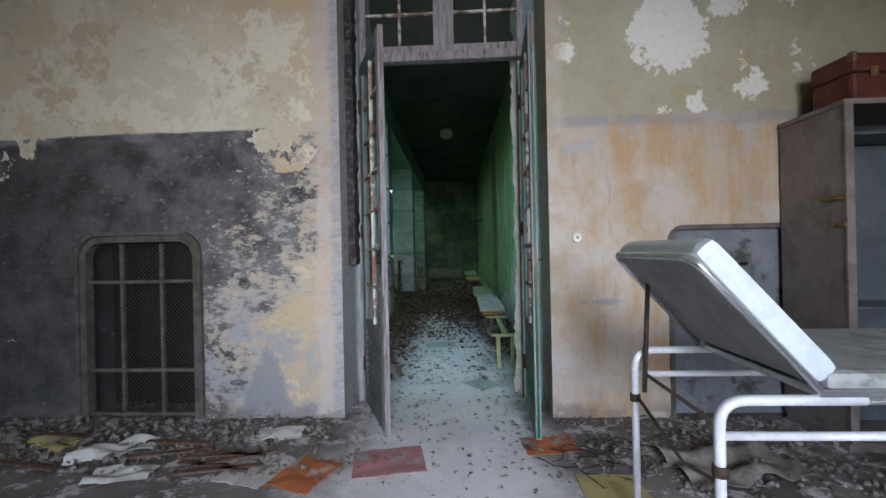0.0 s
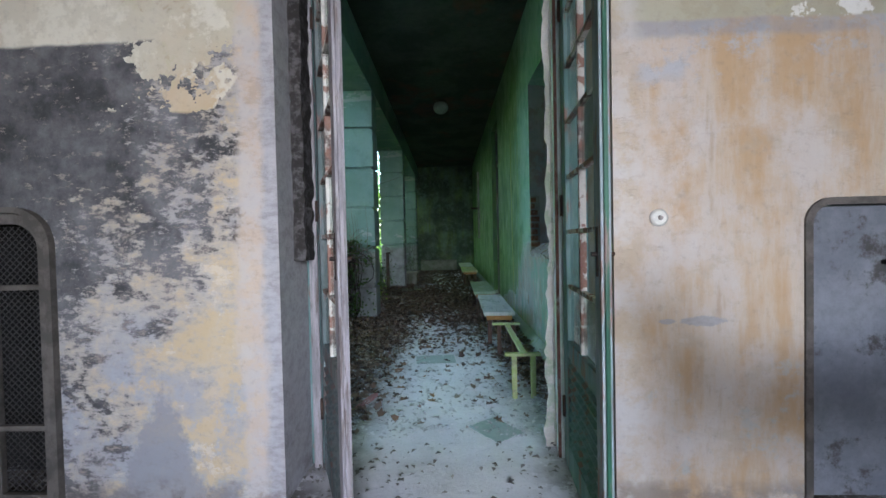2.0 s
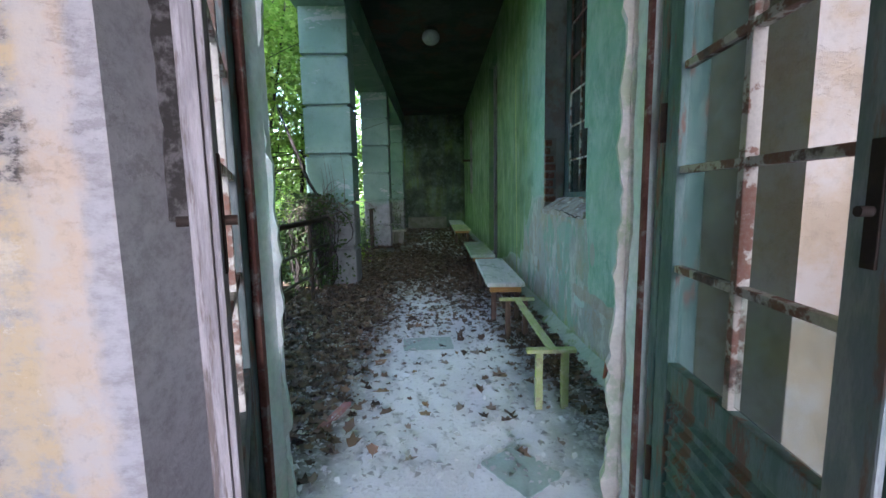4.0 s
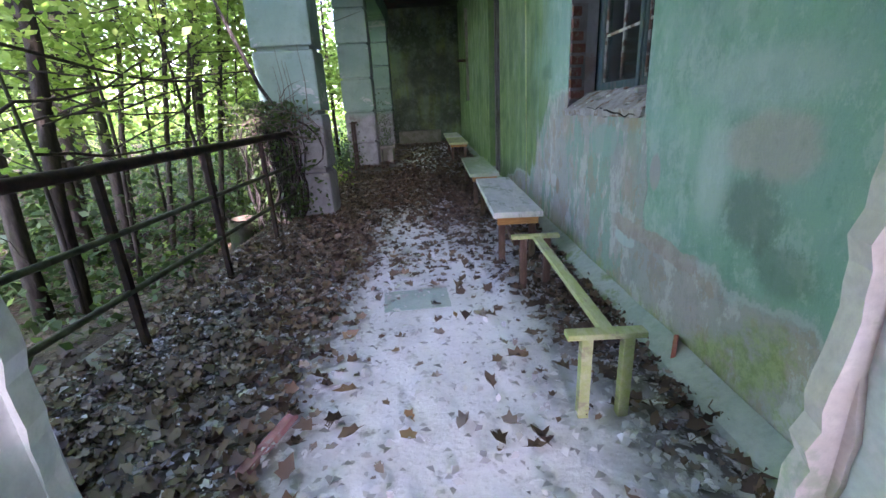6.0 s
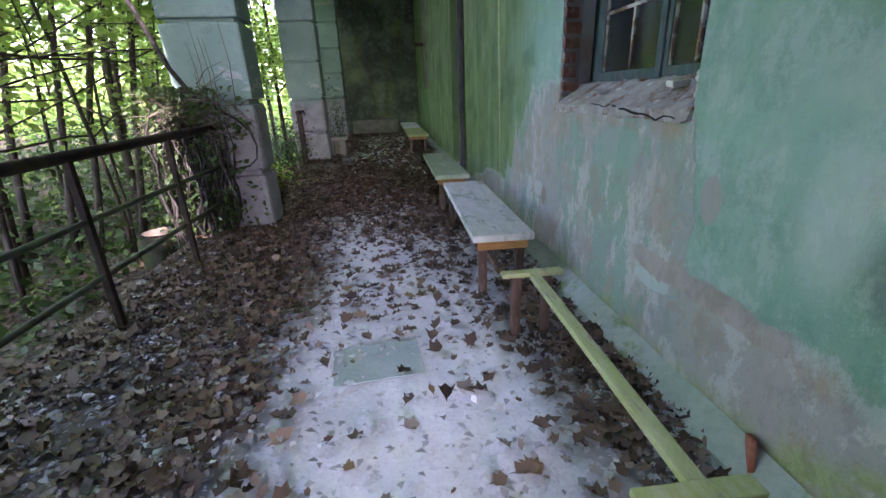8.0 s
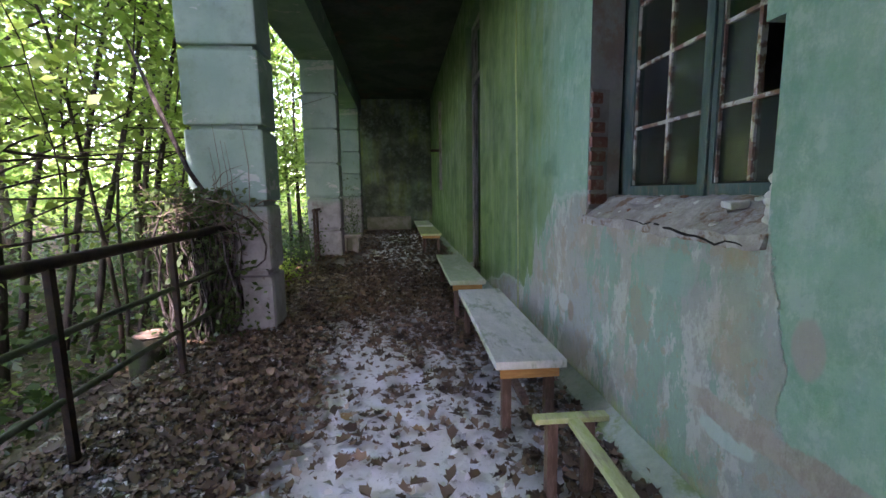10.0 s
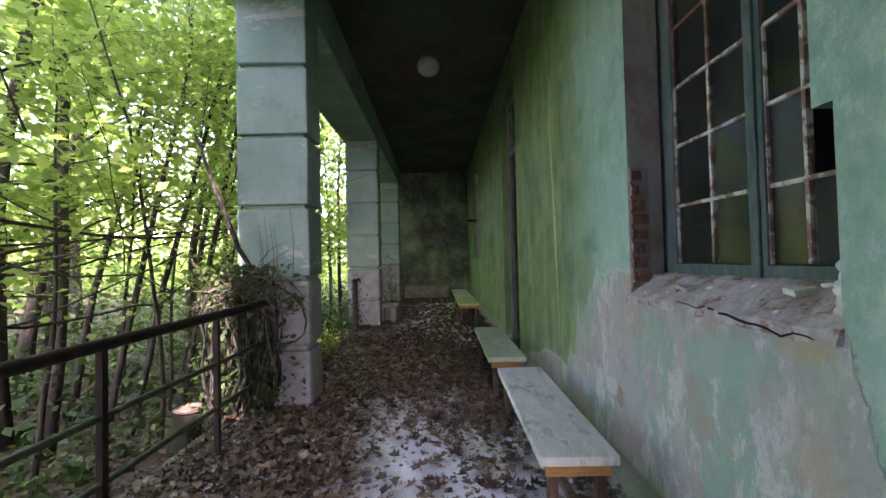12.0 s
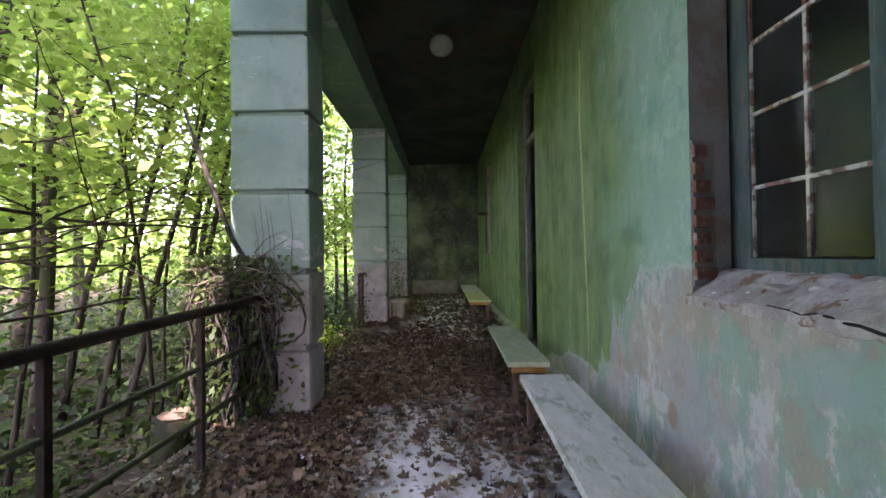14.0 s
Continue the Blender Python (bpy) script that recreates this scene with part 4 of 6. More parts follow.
solid("niche_corner", corner, ROOM_WALL, "rounded plaster corner of the niche", "wall", kind="structure")

hatch = thing("wall_hatch", "closed blue-grey steel hatch with a worn handle", "hatch")
part("door", roughen(new_box(1.655, 2.87, Y1 + 0.035, Y1 + 0.06, 0.02, 1.445, 0.01), 0.004, 2.0), HATCH, hatch)
part("frame", rounded_frame(bmesh.new(), 1.655, 2.87, 0.0, 1.45, 0.09, 0.035, Y1 - 0.012, Y1 + 0.05), GRILLE, hatch)
part("handle", tube(bmesh.new(), [(2.02, Y1 + 0.035, 1.17), (2.02, Y1 - 0.01, 1.17), (2.20, Y1 - 0.015, 1.18)], 0.012), BLACK, hatch)

switch = thing("light_switch", "round white ceramic rotary light switch on plaster", "light switch")
part("base", tube(bmesh.new(), [(0.933, Y1 + 0.001, 1.405), (0.933, Y1 - 0.012, 1.405), (0.933, Y1 - 0.022, 1.405)], [0.042, 0.042, 0.03], 20), CERAMIC, switch)
part("knob", tube(bmesh.new(), [(0.933, Y1 - 0.022, 1.405), (0.933, Y1 - 0.04, 1.405)], [0.011, 0.008], 12), MORTAR, switch, "grey knob")

# ---- hospital bed ----
bed = thing("hospital_bed", "white tubular hospital bed with a raised pale blue backrest", "bed", pose(0, 0, 0))
BX, BX2, BN, BF, BH = 0.865, 2.42, 1.365, 2.045, 0.83
for y in (BN, BF):
    run = [(BX, y, 0.02)] + bend((BX, y, 0), (BX, y, BH), (BX2, y, BH), 0.085) + [(BX + 0.45, y, BH)]
    part("bed_end", tube(bmesh.new(), run, 0.0175, 10), WHITE_TUBE, bed)
    part("leg", tube(bmesh.new(), [(BX2, y, 0.02), (BX2, y, BH - 0.02)], 0.0175, 10), WHITE_TUBE, bed)
    part("side_rail", tube(bmesh.new(), [(BX + 0.015, y, 0.715), (BX2, y, 0.715)], 0.0145, 8), WHITE_TUBE, bed)
    part("side_rail", tube(bmesh.new(), [(BX + 0.45, y, BH), (BX2, y, BH)], 0.015, 8), CHROME, bed, "chrome upper rail")
    for x in (BX, BX2):
        part("foot", tube(bmesh.new(), [(x, y, 0.0), (x, y, 0.05)], [0.023, 0.021], 10), BLACK, bed, "black rubber foot")
    part("sleeve", tube(bmesh.new(), [(BX, y, 0.585), (BX, y, 0.62)], 0.024, 10), RUST, bed, "rusty clamp")
part("cross_bar", tube(bmesh.new(), [(BX, BN, 0.56), (BX + 0.05, (BN + BF) / 2, 0.46), (BX, BF, 0.62)], 0.008, 8), GRILLE, bed)
part("cross_bar", tube(bmesh.new(), [(BX2, BN, 0.55), (BX2, BF, 0.55)], 0.012, 8), WHITE_TUBE, bed)
part("mattress", roughen(new_box(1.19, BX2 + 0.05, BN - 0.02, BF + 0.02, 0.868, 0.925, 0.024), 0.005, 4.0), DUSTY_VINYL, bed, "mattress grey with dust")
part("mattress_frame", new_box(1.165, BX2 + 0.03, BN - 0.015, BF + 0.015, 0.842, 0.868, 0.005), CHROME, bed)
# backrest, hinged at its foot
ang = math.atan2(0.535, -0.48)
BR = Matrix.Translation((1.17, 0, 0.866)) @ Matrix.Rotation(-ang, 4, "Y")
rest = part("backrest", box(bmesh.new(), 0.0, 0.585, BN - 0.015, BF + 0.015, -0.10, -0.010, 0.038, BR), VINYL, bed)
loop = [BR @ Vector((0, BN - 0.01, 0))] + bend(BR @ Vector((0, BN - 0.01, 0)), BR @ Vector((0.575, BN - 0.01, 0)), BR @ Vector((0.575, BF, 0)), 0.07)
loop += bend(BR @ Vector((0.575, BN, 0)), BR @ Vector((0.575, BF + 0.01, 0)), BR @ Vector((0, BF + 0.01, 0)), 0.07) + [BR @ Vector((0, BF + 0.01, 0))]
part("backrest_frame", tube(bmesh.new(), loop, 0.0145, 8), CHROME, rest, "bright chrome tube")
part("underside", box(bmesh.new(), 0.025, 0.555, BN + 0.01, BF - 0.01, -0.010, 0.0, 0.003, BR), UNDER, rest, "grey-white backing board")
part("strut", tube(bmesh.new(), [(0.915, BF - 0.05, 1.17), (0.893, BF - 0.04, 0.64)], 0.011, 8), RUST, bed, "rusty support strut")
part("strut", tube(bmesh.new(), [(0.893, BF - 0.04, 0.73), (1.11, BF - 0.20, 0.57)], 0.009, 8), RUST, bed, "rusty support strut")

# ---- cabinet with a suitcase on it ----
locker = thing("metal_cabinet", "tall grey-brown steel cabinet standing open", "cabinet", pose(2.45, 2.73, 0))
LW, LD, LH = 0.95, 0.55, 2.19
part("side", new_box(0, 0.02, 0, LD, 0.06, LH, 0.004), LOCKER, locker)
part("side", new_box(LW - 0.02, LW, 0, LD, 0.06, LH, 0.004), LOCKER, locker)
part("back", new_box(0.02, LW - 0.02, LD - 0.015, LD, 0.06, LH), LOCKER_IN, locker)
part("top", new_box(-0.01, LW + 0.01, -0.012, LD + 0.005, LH, LH + 0.035, 0.006), LOCKER, locker)
part("plinth", new_box(0.01, LW - 0.01, 0.02, LD - 0.01, 0, 0.06), LOCKER, locker)
part("front_post", new_box(-0.006, 0.045, -0.014, 0.008, 0.06, LH, 0.004), LOCKER, locker)
part("shelf", new_box(0.02, LW - 0.02, 0.03, LD - 0.015, 2.01, 2.025), LOCKER_IN, locker)
part("shelf", new_box(0.02, LW - 0.02, 0.03, LD - 0.015, 0.9, 0.915), LOCKER_IN, locker)
part("door", new_box(0.05, LW - 0.02, 0.35, 0.37, 0.07, 2.0), LOCKER_IN, locker, "slate grey inner door")
hasp = part("hasp", new_box(-0.02, -0.005, -0.02, 0.17, 1.595, 1.625, 0.006), BRASS, locker, "brass hasp")
part("lever", new_box(-0.03, -0.018, 0.0, 0.11, 1.60, 1.618, 0.004), BRASS, hasp)
part("latch", new_box(-0.018, -0.004, -0.012, 0.08, 1.425, 1.455, 0.006), BRASS, locker, "worn brass latch")

case = thing("suitcase", "red-brown leatherette suitcase lying on a cabinet", "suitcase", pose(2.93, 2.98, 2.226, 0, 0, 4))
part("body", new_box(-0.36, 0.34, -0.14, 0.16, 0, 0.20, 0.025), SUITCASE, case)
part("lid", new_box(-0.365, 0.345, -0.145, 0.165, 0.203, 0.33, 0.025), SUITCASE, case)
part("handle", tube(bmesh.new(), [(-0.08, -0.142, 0.17), (-0.06, -0.175, 0.17), (0.06, -0.175, 0.17), (0.08, -0.142, 0.17)], 0.011), LEG_WOOD, case)
for x in (-0.25, 0.22):
    part("latch", new_box(x, x + 0.05, -0.152, -0.14, 0.165, 0.235, 0.003), BRASS, case)
for x in (-0.367, 0.32):
    part("corner_guard", new_box(x, x + 0.03, -0.150, -0.11, 0.27, 0.333, 0.006), LEG_WOOD, case)

# ---- the corridor ----
CEIL = 4.42
solid("corridor_floor", new_box(-1.80, WALL_X + 4.2, Y2, END + 0.4, -0.35, -0.004), FLOOR, "leaf-strewn corridor floor dusted with white plaster", "floor", K, kind="structure")
W1 = (5.605, 6.90, 1.13, 3.35)
W2 = (15.7, 16.9, 1.35, 3.6)
D2 = (10.35, 11.57, -0.3, 3.9)
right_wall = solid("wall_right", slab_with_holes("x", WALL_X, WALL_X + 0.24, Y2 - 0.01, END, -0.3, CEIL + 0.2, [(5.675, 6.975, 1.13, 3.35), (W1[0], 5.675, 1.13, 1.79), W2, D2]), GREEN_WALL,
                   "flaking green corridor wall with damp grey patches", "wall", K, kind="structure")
solid("wall_right_inner", slab_with_holes("x", WALL_X + 0.24, WALL_X + 0.45, Y2, END, -0.3, CEIL + 0.2, [(5.45, 7.06, 1.0, 3.40), W2, D2]), DARK_ROOM,
      "grimy inner face of the corridor wall", "wall", K, kind="structure")
solid("wall_end", new_box(EDGE_X - 0.3, WALL_X + 0.45, END, END + 0.35, -0.3, CEIL + 0.2), END_WALL, "mouldy green end wall with its dimness painted in", "wall", K, kind="structure")
solid("corridor_ceiling", new_box(EDGE_X, WALL_X + 4.2, Y2, END + 0.35, CEIL, CEIL + 0.3), CEILING, "dark green corridor ceiling", "ceiling", K, kind="structure")
solid("beam", new_box(EDGE_X - 0.02, BEAM_X, Y2, END, 3.87, CEIL + 0.32, 0.01), PILLAR, "pale green beam over the pillars", "beam", K, kind="structure")
solid("roof", new_box(EDGE_X - 0.25, 6.5, -5.0, END + 0.9, 4.95, 5.15), CONCRETE, "flat mossy roof slab with eaves", "roof", K, kind="structure")
# the unlit rooms behind the right wall
solid("side_room_wall", new_box(5.0, 5.2, Y2, END, -0.05, 4.4), DARK_ROOM, "grimy wall of an unlit side room", "wall", K, kind="structure")
solid("side_room_wall", new_box(1.46, 5.0, 8.6, 8.75, -0.05, 4.4), DARK_ROOM, "grimy partition of an unlit side room", "wall", K, kind="structure")
solid("side_room_wall", new_box(1.46, 5.0, 13.4, 13.55, -0.05, 4.4), DARK_ROOM, "grimy partition of an unlit side room", "wall", K, kind="structure")
ledge = solid("end_ledge", new_box(-1.25, 0.25, END - 0.35, END, 0.0, 0.47, 0.015), CONCRETE, "low dark concrete ledge against the end wall", "ledge", K, kind="structure")

bm = bmesh.new()
for y0, y1 in ((Y2, 10.35), (11.57, END)):
    n = int((y1 - y0) / 0.25)
    rows = []
    for i in range(n + 1):
        y = y0 + (y1 - y0) * i / n
        w = 0.14 + 0.018 * noise.noise(Vector((y * 2.2, 1, 0)))
        h = 0.10 + 0.03 * noise.noise(Vector((y * 1.7, 4, 0)))
        rows.append([bm.verts.new(c) for c in ((WALL_X - w, y, -0.004), (WALL_X - w * 0.8, y, h * 0.35), (WALL_X - 0.005, y, h))])
    for a, b in zip(rows, rows[1:]):
        for j in range(2):
            bm.faces.new((a[j], b[j], b[j + 1], a[j + 1]))
    for e in (rows[0], rows[-1]):
        bm.faces.new(e)
solid("baseboard", bm, SKIRT, "sloping pale green plaster skirting", "skirting", K, kind="structure")
solid("kerb", roughen(new_box(EDGE_X - 0.02, -1.80, Y2, END, -0.45, 0.012, 0.015), 0.006, 3), CONCRETE, "worn concrete kerb at the corridor edge", "kerb", K, kind="structure")

# door frame and dark leaf in the far doorway
fd = thing("door_frame", "dark grey wooden frame of an open side door", "door frame", K)
part("jamb", new_box(1.10, 1.18, 11.44, 11.57, 0, 3.9, 0.006), GREY_WOOD, fd)
part("jamb", new_box(1.10, 1.18, 10.35, 10.43, 0, 3.9, 0.006), GREY_WOOD, fd)
part("transom", new_box(1.10, 1.18, 10.43, 11.44, 3.0, 3.09, 0.006), GREY_WOOD, fd)
part("head", new_box(1.10, 1.18, 10.43, 11.44, 3.82, 3.9, 0.006), GREY_WOOD, fd)

# window in the right wall
win = thing("window_1", "grimy many-paned window with flaking dark teal frame", "window", K, kind="structure")
FX0, FX1 = 1.255, 1.315
part("window_frame", slab_with_holes("x", FX0, FX1, 5.47, 7.04, 1.17, 3.38, [(5.54, 6.93, 1.235, 3.31)]), DARK_TEAL, win)
sill_bm = new_box(0.986, FX0 + 0.02, 5.60, 6.93, 1.085, 1.25)
bmesh.ops.subdivide_edges(sill_bm, edges=[e for e in sill_bm.edges if abs(e.verts[0].co.y - e.verts[1].co.y) > 0.5], cuts=60)
bmesh.ops.subdivide_edges(sill_bm, edges=[e for e in sill_bm.edges if abs(e.verts[0].co.x - e.verts[1].co.x) > 0.1], cuts=4)
for v in sill_bm.verts:
    if v.co.z > 1.1:
        v.co.z -= 0.12 * max(0.0, (1.18 - v.co.x) / 0.195)
part("window_sill", roughen(roughen(sill_bm, 0.012, 6.0), 0.010, 29.0), SILL, win, "crumbling pinkish mortar sill")
ROWS = (1.305, 1.635, 1.978, 2.318, 2.66, 3.0, 3.25)
for nm, y0, y1, a0, a1, my in (("far", 6.215, 6.93, 6.265, 6.835, 6.535), ("near", 5.54, 6.213, 5.60, 6.168, 5.985)):
    sash = part("sash", slab_with_holes("x", FX0 - 0.014, FX1 - 0.014, y0, y1, 1.24, 3.31, [(a0, a1, ROWS[0], ROWS[-1])]), DARK_TEAL, win)
    for k in range(len(ROWS) - 1):
        red = RED_WOOD if k >= 3 else MUNTIN
        part("glazing_bar", new_box(FX0, FX0 + 0.028, my - 0.009, my + 0.009, ROWS[k] + 0.008, ROWS[k + 1] - 0.008, 0.002), red, sash)
        for y in (a0, a1):
            part("putty_line", new_box(FX0 - 0.004, FX0 + 0.012, y - 0.006, y + 0.006, ROWS[k] + 0.004, ROWS[k + 1] - 0.004, 0.002), red, sash, "chipped putty")
        if k:
            part("glazing_bar", new_box(FX0 + 0.001, FX0 + 0.027, a0, a1, ROWS[k] - 0.009, ROWS[k] + 0.009, 0.002), MUNTIN if k < 4 else RED_WOOD, sash)
        for p, q in ((a0, my - 0.009), (my + 0.009, a1)):
            if nm == "near" and p == a0 and k in (1, 2):
                continue
            part("pane", new_box(FX0 + 0.012, FX0 + 0.015, p, q, ROWS[k] + 0.008, ROWS[k + 1] - 0.008), WIN_GLASS, sash)
part("meeting_bead", new_box(FX0 - 0.03, FX0 - 0.015, 6.195, 6.235, 1.25, 3.30, 0.005), DARK_TEAL, win)
# bricks laid bare in the far reveal
SPLAY = Matrix.Translation((1.0, W1[1], 0)) @ Matrix.Rotation(radians(15), 4, "Z") @ Matrix.Translation((-1.0, -W1[1], 0))
wedge = bmesh.new()
for z in (1.13, 3.35):
    for c in ((1.004, 6.901), (1.236, 6.963), (1.236, 6.974), (1.004, 6.974)):
        wedge.verts.new((*c, z))
wedge.verts.ensure_lookup_table()
for a in range(4):
    b = (a + 1) % 4
    wedge.faces.new([wedge.verts[q] for q in (a, b, b + 4, a + 4)])
wedge.faces.new([wedge.verts[q] for q in range(4)])
wedge.faces.new([wedge.verts[q] for q in range(4, 8)])
bmesh.ops.recalc_face_normals(wedge, faces=wedge.faces)
part("reveal_plaster", wedge, LILAC, right_wall, "pinkish-grey plaster reveal")
part("wall_edge", new_box(1.0, 1.004, 6.90, 6.975, 1.13, 3.35), GREEN_WALL, right_wall)
part("bare_mortar", new_box(1.008, 1.14, W1[1] - 0.008, W1[1] + 0.004, 1.17, 1.88, m=SPLAY), MORTAR, right_wall, "mortar bed of bared bricks")
for i in range(8):
    z = 1.20 + i * 0.085
    x1 = 1.135 - 0.035 * abs(math.sin(i * 2.3)) - (0.04 if i > 5 else 0)
    part("brick", new_box(1.006, x1, W1[1] - 0.024, W1[1] + 0.002, z, z + 0.062, 0.007, m=SPLAY), BRICK, right_wall)
for i in range(7):
    z = 1.18 + i * 0.08
    part("brick", new_box(1.012, 1.10, 5.600, 5.617, z, z + 0.055, 0.006), BRICK, right_wall)

win2 = thing("window_2", "dark window recess with an ajar shutter edge", "window", K, kind="structure")
part("window_frame", slab_with_holes("x", 1.16, 1.22, 15.7, 16.9, 1.35, 3.6, [(15.77, 16.83, 1.42, 3.53)]), GREY_WOOD, win2)
part("shutter", new_box(0.93, 1.0, 15.62, 15.70, 1.35, 3.6, 0.008), GREY_WOOD, win2)
part("stay_bar", new_box(0.70, 1.0, 15.64, 15.68, 2.33, 2.40, 0.008), RUST, win2)
part("pane", new_box(1.18, 1.19, 15.77, 16.83, 1.42, 3.53), WIN_GLASS, win2)

# raised pale crack line on the right wall
solid("wall_crack", tube(bmesh.new(), [(0.996, 8.37, 0.10), (0.998, 8.385, 0.83), (0.996, 8.42, 1.4), (0.998, 8.47, 2.0), (0.996, 8.51, 2.45), (0.997, 8.50, 3.1)], [0.006, 0.009, 0.011, 0.012, 0.011, 0.004], 6), BENCH_LIME, "thin pale crack of lifted plaster running up the green wall", "crack", K)

# pillars
def pillar(y, label):
    p = thing("pillar", label, "pillar", K @ Matrix.Translation((BEAM_X, y, 0)), "rusticated pillars")
    part("core", new_box(-0.62, -0.05, 0.05, 0.40, -1.0, 3.87), PILLAR, p)
    z, i = -0.15, 0
    while z < 3.80:
        top = (0.575, 1.235, 1.905, 2.58, 3.255, 3.87)[i]
        bm = new_box(-0.665, 0.0, 0.0, 0.45, z, top - 0.04 if top < 3.8 else 3.869, 0.05 if i < 2 else 0.018)
        part("block", roughen(bm, 0.006, 3.0), PILLAR, p)
        z, i = top, i + 1
    return p


P1, P2, P3 = 8.41, 13.22, 18.05
pillar(P1, "pale green rusticated pillar with flaking base and sun flecks")
pillar(P2, "pale green rusticated pillar beside a broken railing")
pillar(P3, "shaded green rusticated pillar overgrown with ivy")

lamp = thing("ceiling_lamp", "round opal glass ceiling lamp", "ceiling lamp", K @ Matrix.Translation((-0.20, 10.75, 0)))
part("base", tube(bmesh.new(), [(0, 0, CEIL), (0, 0, CEIL - 0.07)], [0.13, 0.12], 20), GRILLE, lamp)
globe = bmesh.new()
bmesh.ops.create_uvsphere(globe, u_segments=20, v_segments=12, radius=0.17, matrix=Matrix.Translation((0, 0, CEIL - 0.15)) @ Matrix.Diagonal((1, 1, 0.85, 1)))
for f in globe.faces:
    f.smooth = True
part("globe", globe, OPAL, lamp)

# ---- benches ----
def bench(y0, y1, x0, x1, z, top_mat, label, skew=0.0, legs=True):
    L, W = y1 - y0, x1 - x0
    b = thing("bench", label, "bench", pose(x0, y0, 0, 0, 0, skew), "benches along the wall")
    part("seat", roughen(new_box(0, W, 0, L, z - 0.045, z, 0.006), 0.004, 3.0), top_mat, b)
    part("apron", new_box(0.03, W - 0.03, 0.02, 0.045, z - 0.10, z - 0.046, 0.003), APRON, b, "orange-brown pine end apron")
    part("apron", new_box(0.03, W - 0.03, L - 0.045, L - 0.02, z - 0.10, z - 0.046, 0.003), APRON, b)
    for x in (0.045, W - 0.095):
        part("side_rail", new_box(x + 0.01, x + 0.035, 0.05, L - 0.05, z - 0.11, z - 0.046, 0.003), LEG_WOOD, b)
        for y in (0.05, L - 0.10):
            part("leg", new_box(x, x + 0.05, y, y + 0.05, 0, z - 0.046, 0.004), LEG_WOOD, b)
    part("stretcher", new_box(W / 2 - 0.02, W / 2 + 0.02, 0.10, L - 0.10, 0.12, 0.16, 0.003), LEG_WOOD, b)
    return b


bench(6.42, 8.08, 0.278, 0.652, 0.415, BENCH_TOP, "low wooden bench with a pale dust-covered seat")
bench(8.44, 10.24, 0.24, 0.595, 0.415, BENCH_GREEN, "low wooden bench with a green painted seat", 0.6)
bench(13.3, 15.2, 0.10, 0.54, 0.415, BENCH_LIME, "low wooden bench with a yellowish green seat", 1.2)
bench(15.6, 17.6, 0.05, 0.50, 0.415, BENCH_TOP, "low wooden bench with a pale seat by the end wall", 1.2)

broken = thing("broken_bench", "seatless lichen-green bench frame of two trestles and a rail", "bench", pose(0, 0, 0))
part("cross_plank", new_box(0.335, 0.628, 4.675, 4.73, 0.352, 0.376, 0.004, m=None), BENCH_LIME, broken)
part("cross_plank", new_box(0.337, 0.645, 5.93, 5.98, 0.352, 0.376, 0.004), BENCH_LIME, broken)
part("long_rail", new_box(0.472, 0.522, 4.73, 5.93, 0.345, 0.372, 0.004), BENCH_LIME, broken)
for x in (0.39, 0.545):
    part("leg", new_box(x, x + 0.042, 4.682, 4.722, 0, 0.352, 0.004), BENCH_LIME, broken)
    part("leg", new_box(x, x + 0.045, 5.935, 5.98, 0, 0.352, 0.004), LEG_WOOD, broken, "dark leg")

block = thing("stone_seat", "small mossy concrete seat beside the railing gap", "seat", K @ Matrix.Translation((-1.28, 13.55, 0)))
part("slab", roughen(new_box(-0.28, 0.30, 0, 0.45, 0.34, 0.41, 0.012), 0.01, 6), CONCRETE, block)
part("support", new_box(-0.20, -0.02, 0.06, 0.40, 0, 0.34, 0.012), CONCRETE, block)
part("support", new_box(0.10, 0.24, 0.06, 0.40, 0, 0.34, 0.012), CONCRETE, block)
part("back_slab", new_box(-0.02, 0.10, 0.30, 0.40, 0, 0.34), CONCRETE, block)

# ---- railing ----
RX = -1.78
rail = thing("railing", "rusted iron railing with a round top bar", "railing")
part("top_bar", tube(bmesh.new(), [(RX - 0.01, 3.95, 0.985), (RX, 5.3, 0.985), (RX - 0.012, 6.4, 0.99), (RX + 0.005, 7.4, 1.0), (RX, 8.38, 1.005)], 0.031, 10), RUST, rail)
for z, mt in ((0.655, MOSSY_IRON), (0.345, MOSSY_IRON)):
    part("mid_bar", tube(bmesh.new(), [(RX, 3.95, z - 0.01), (RX + 0.01, 5.6, z), (RX - 0.008, 7.0, z), (RX, 8.38, z)], 0.0165, 8), mt, rail)
for y in (4.40, 5.40, 6.40, 7.40, 8.30):
    part("post", new_box(RX - 0.018, RX + 0.018, y - 0.018, y + 0.018, -0.30, 0.97, 0.003), RUST, rail)
rail2 = thing("railing", "short broken end of a rusted iron railing", "railing", K @ Matrix.Translation((-1.75, 12.55, 0)))
part("top_bar", tube(bmesh.new(), [(0, 0.0, 0.98), (0, 0.62, 0.98)], 0.028, 8), RUST, rail2)
for y in (0.02, 0.30):
    part("post", new_box(-0.022, 0.022, y, y + 0.044, -0.3, 0.97, 0.003), RUST, rail2)
part("mid_bar", tube(bmesh.new(), [(0, 0.0, 0.35), (0, 0.62, 0.35)], 0.016, 6), MOSSY_IRON, rail2)

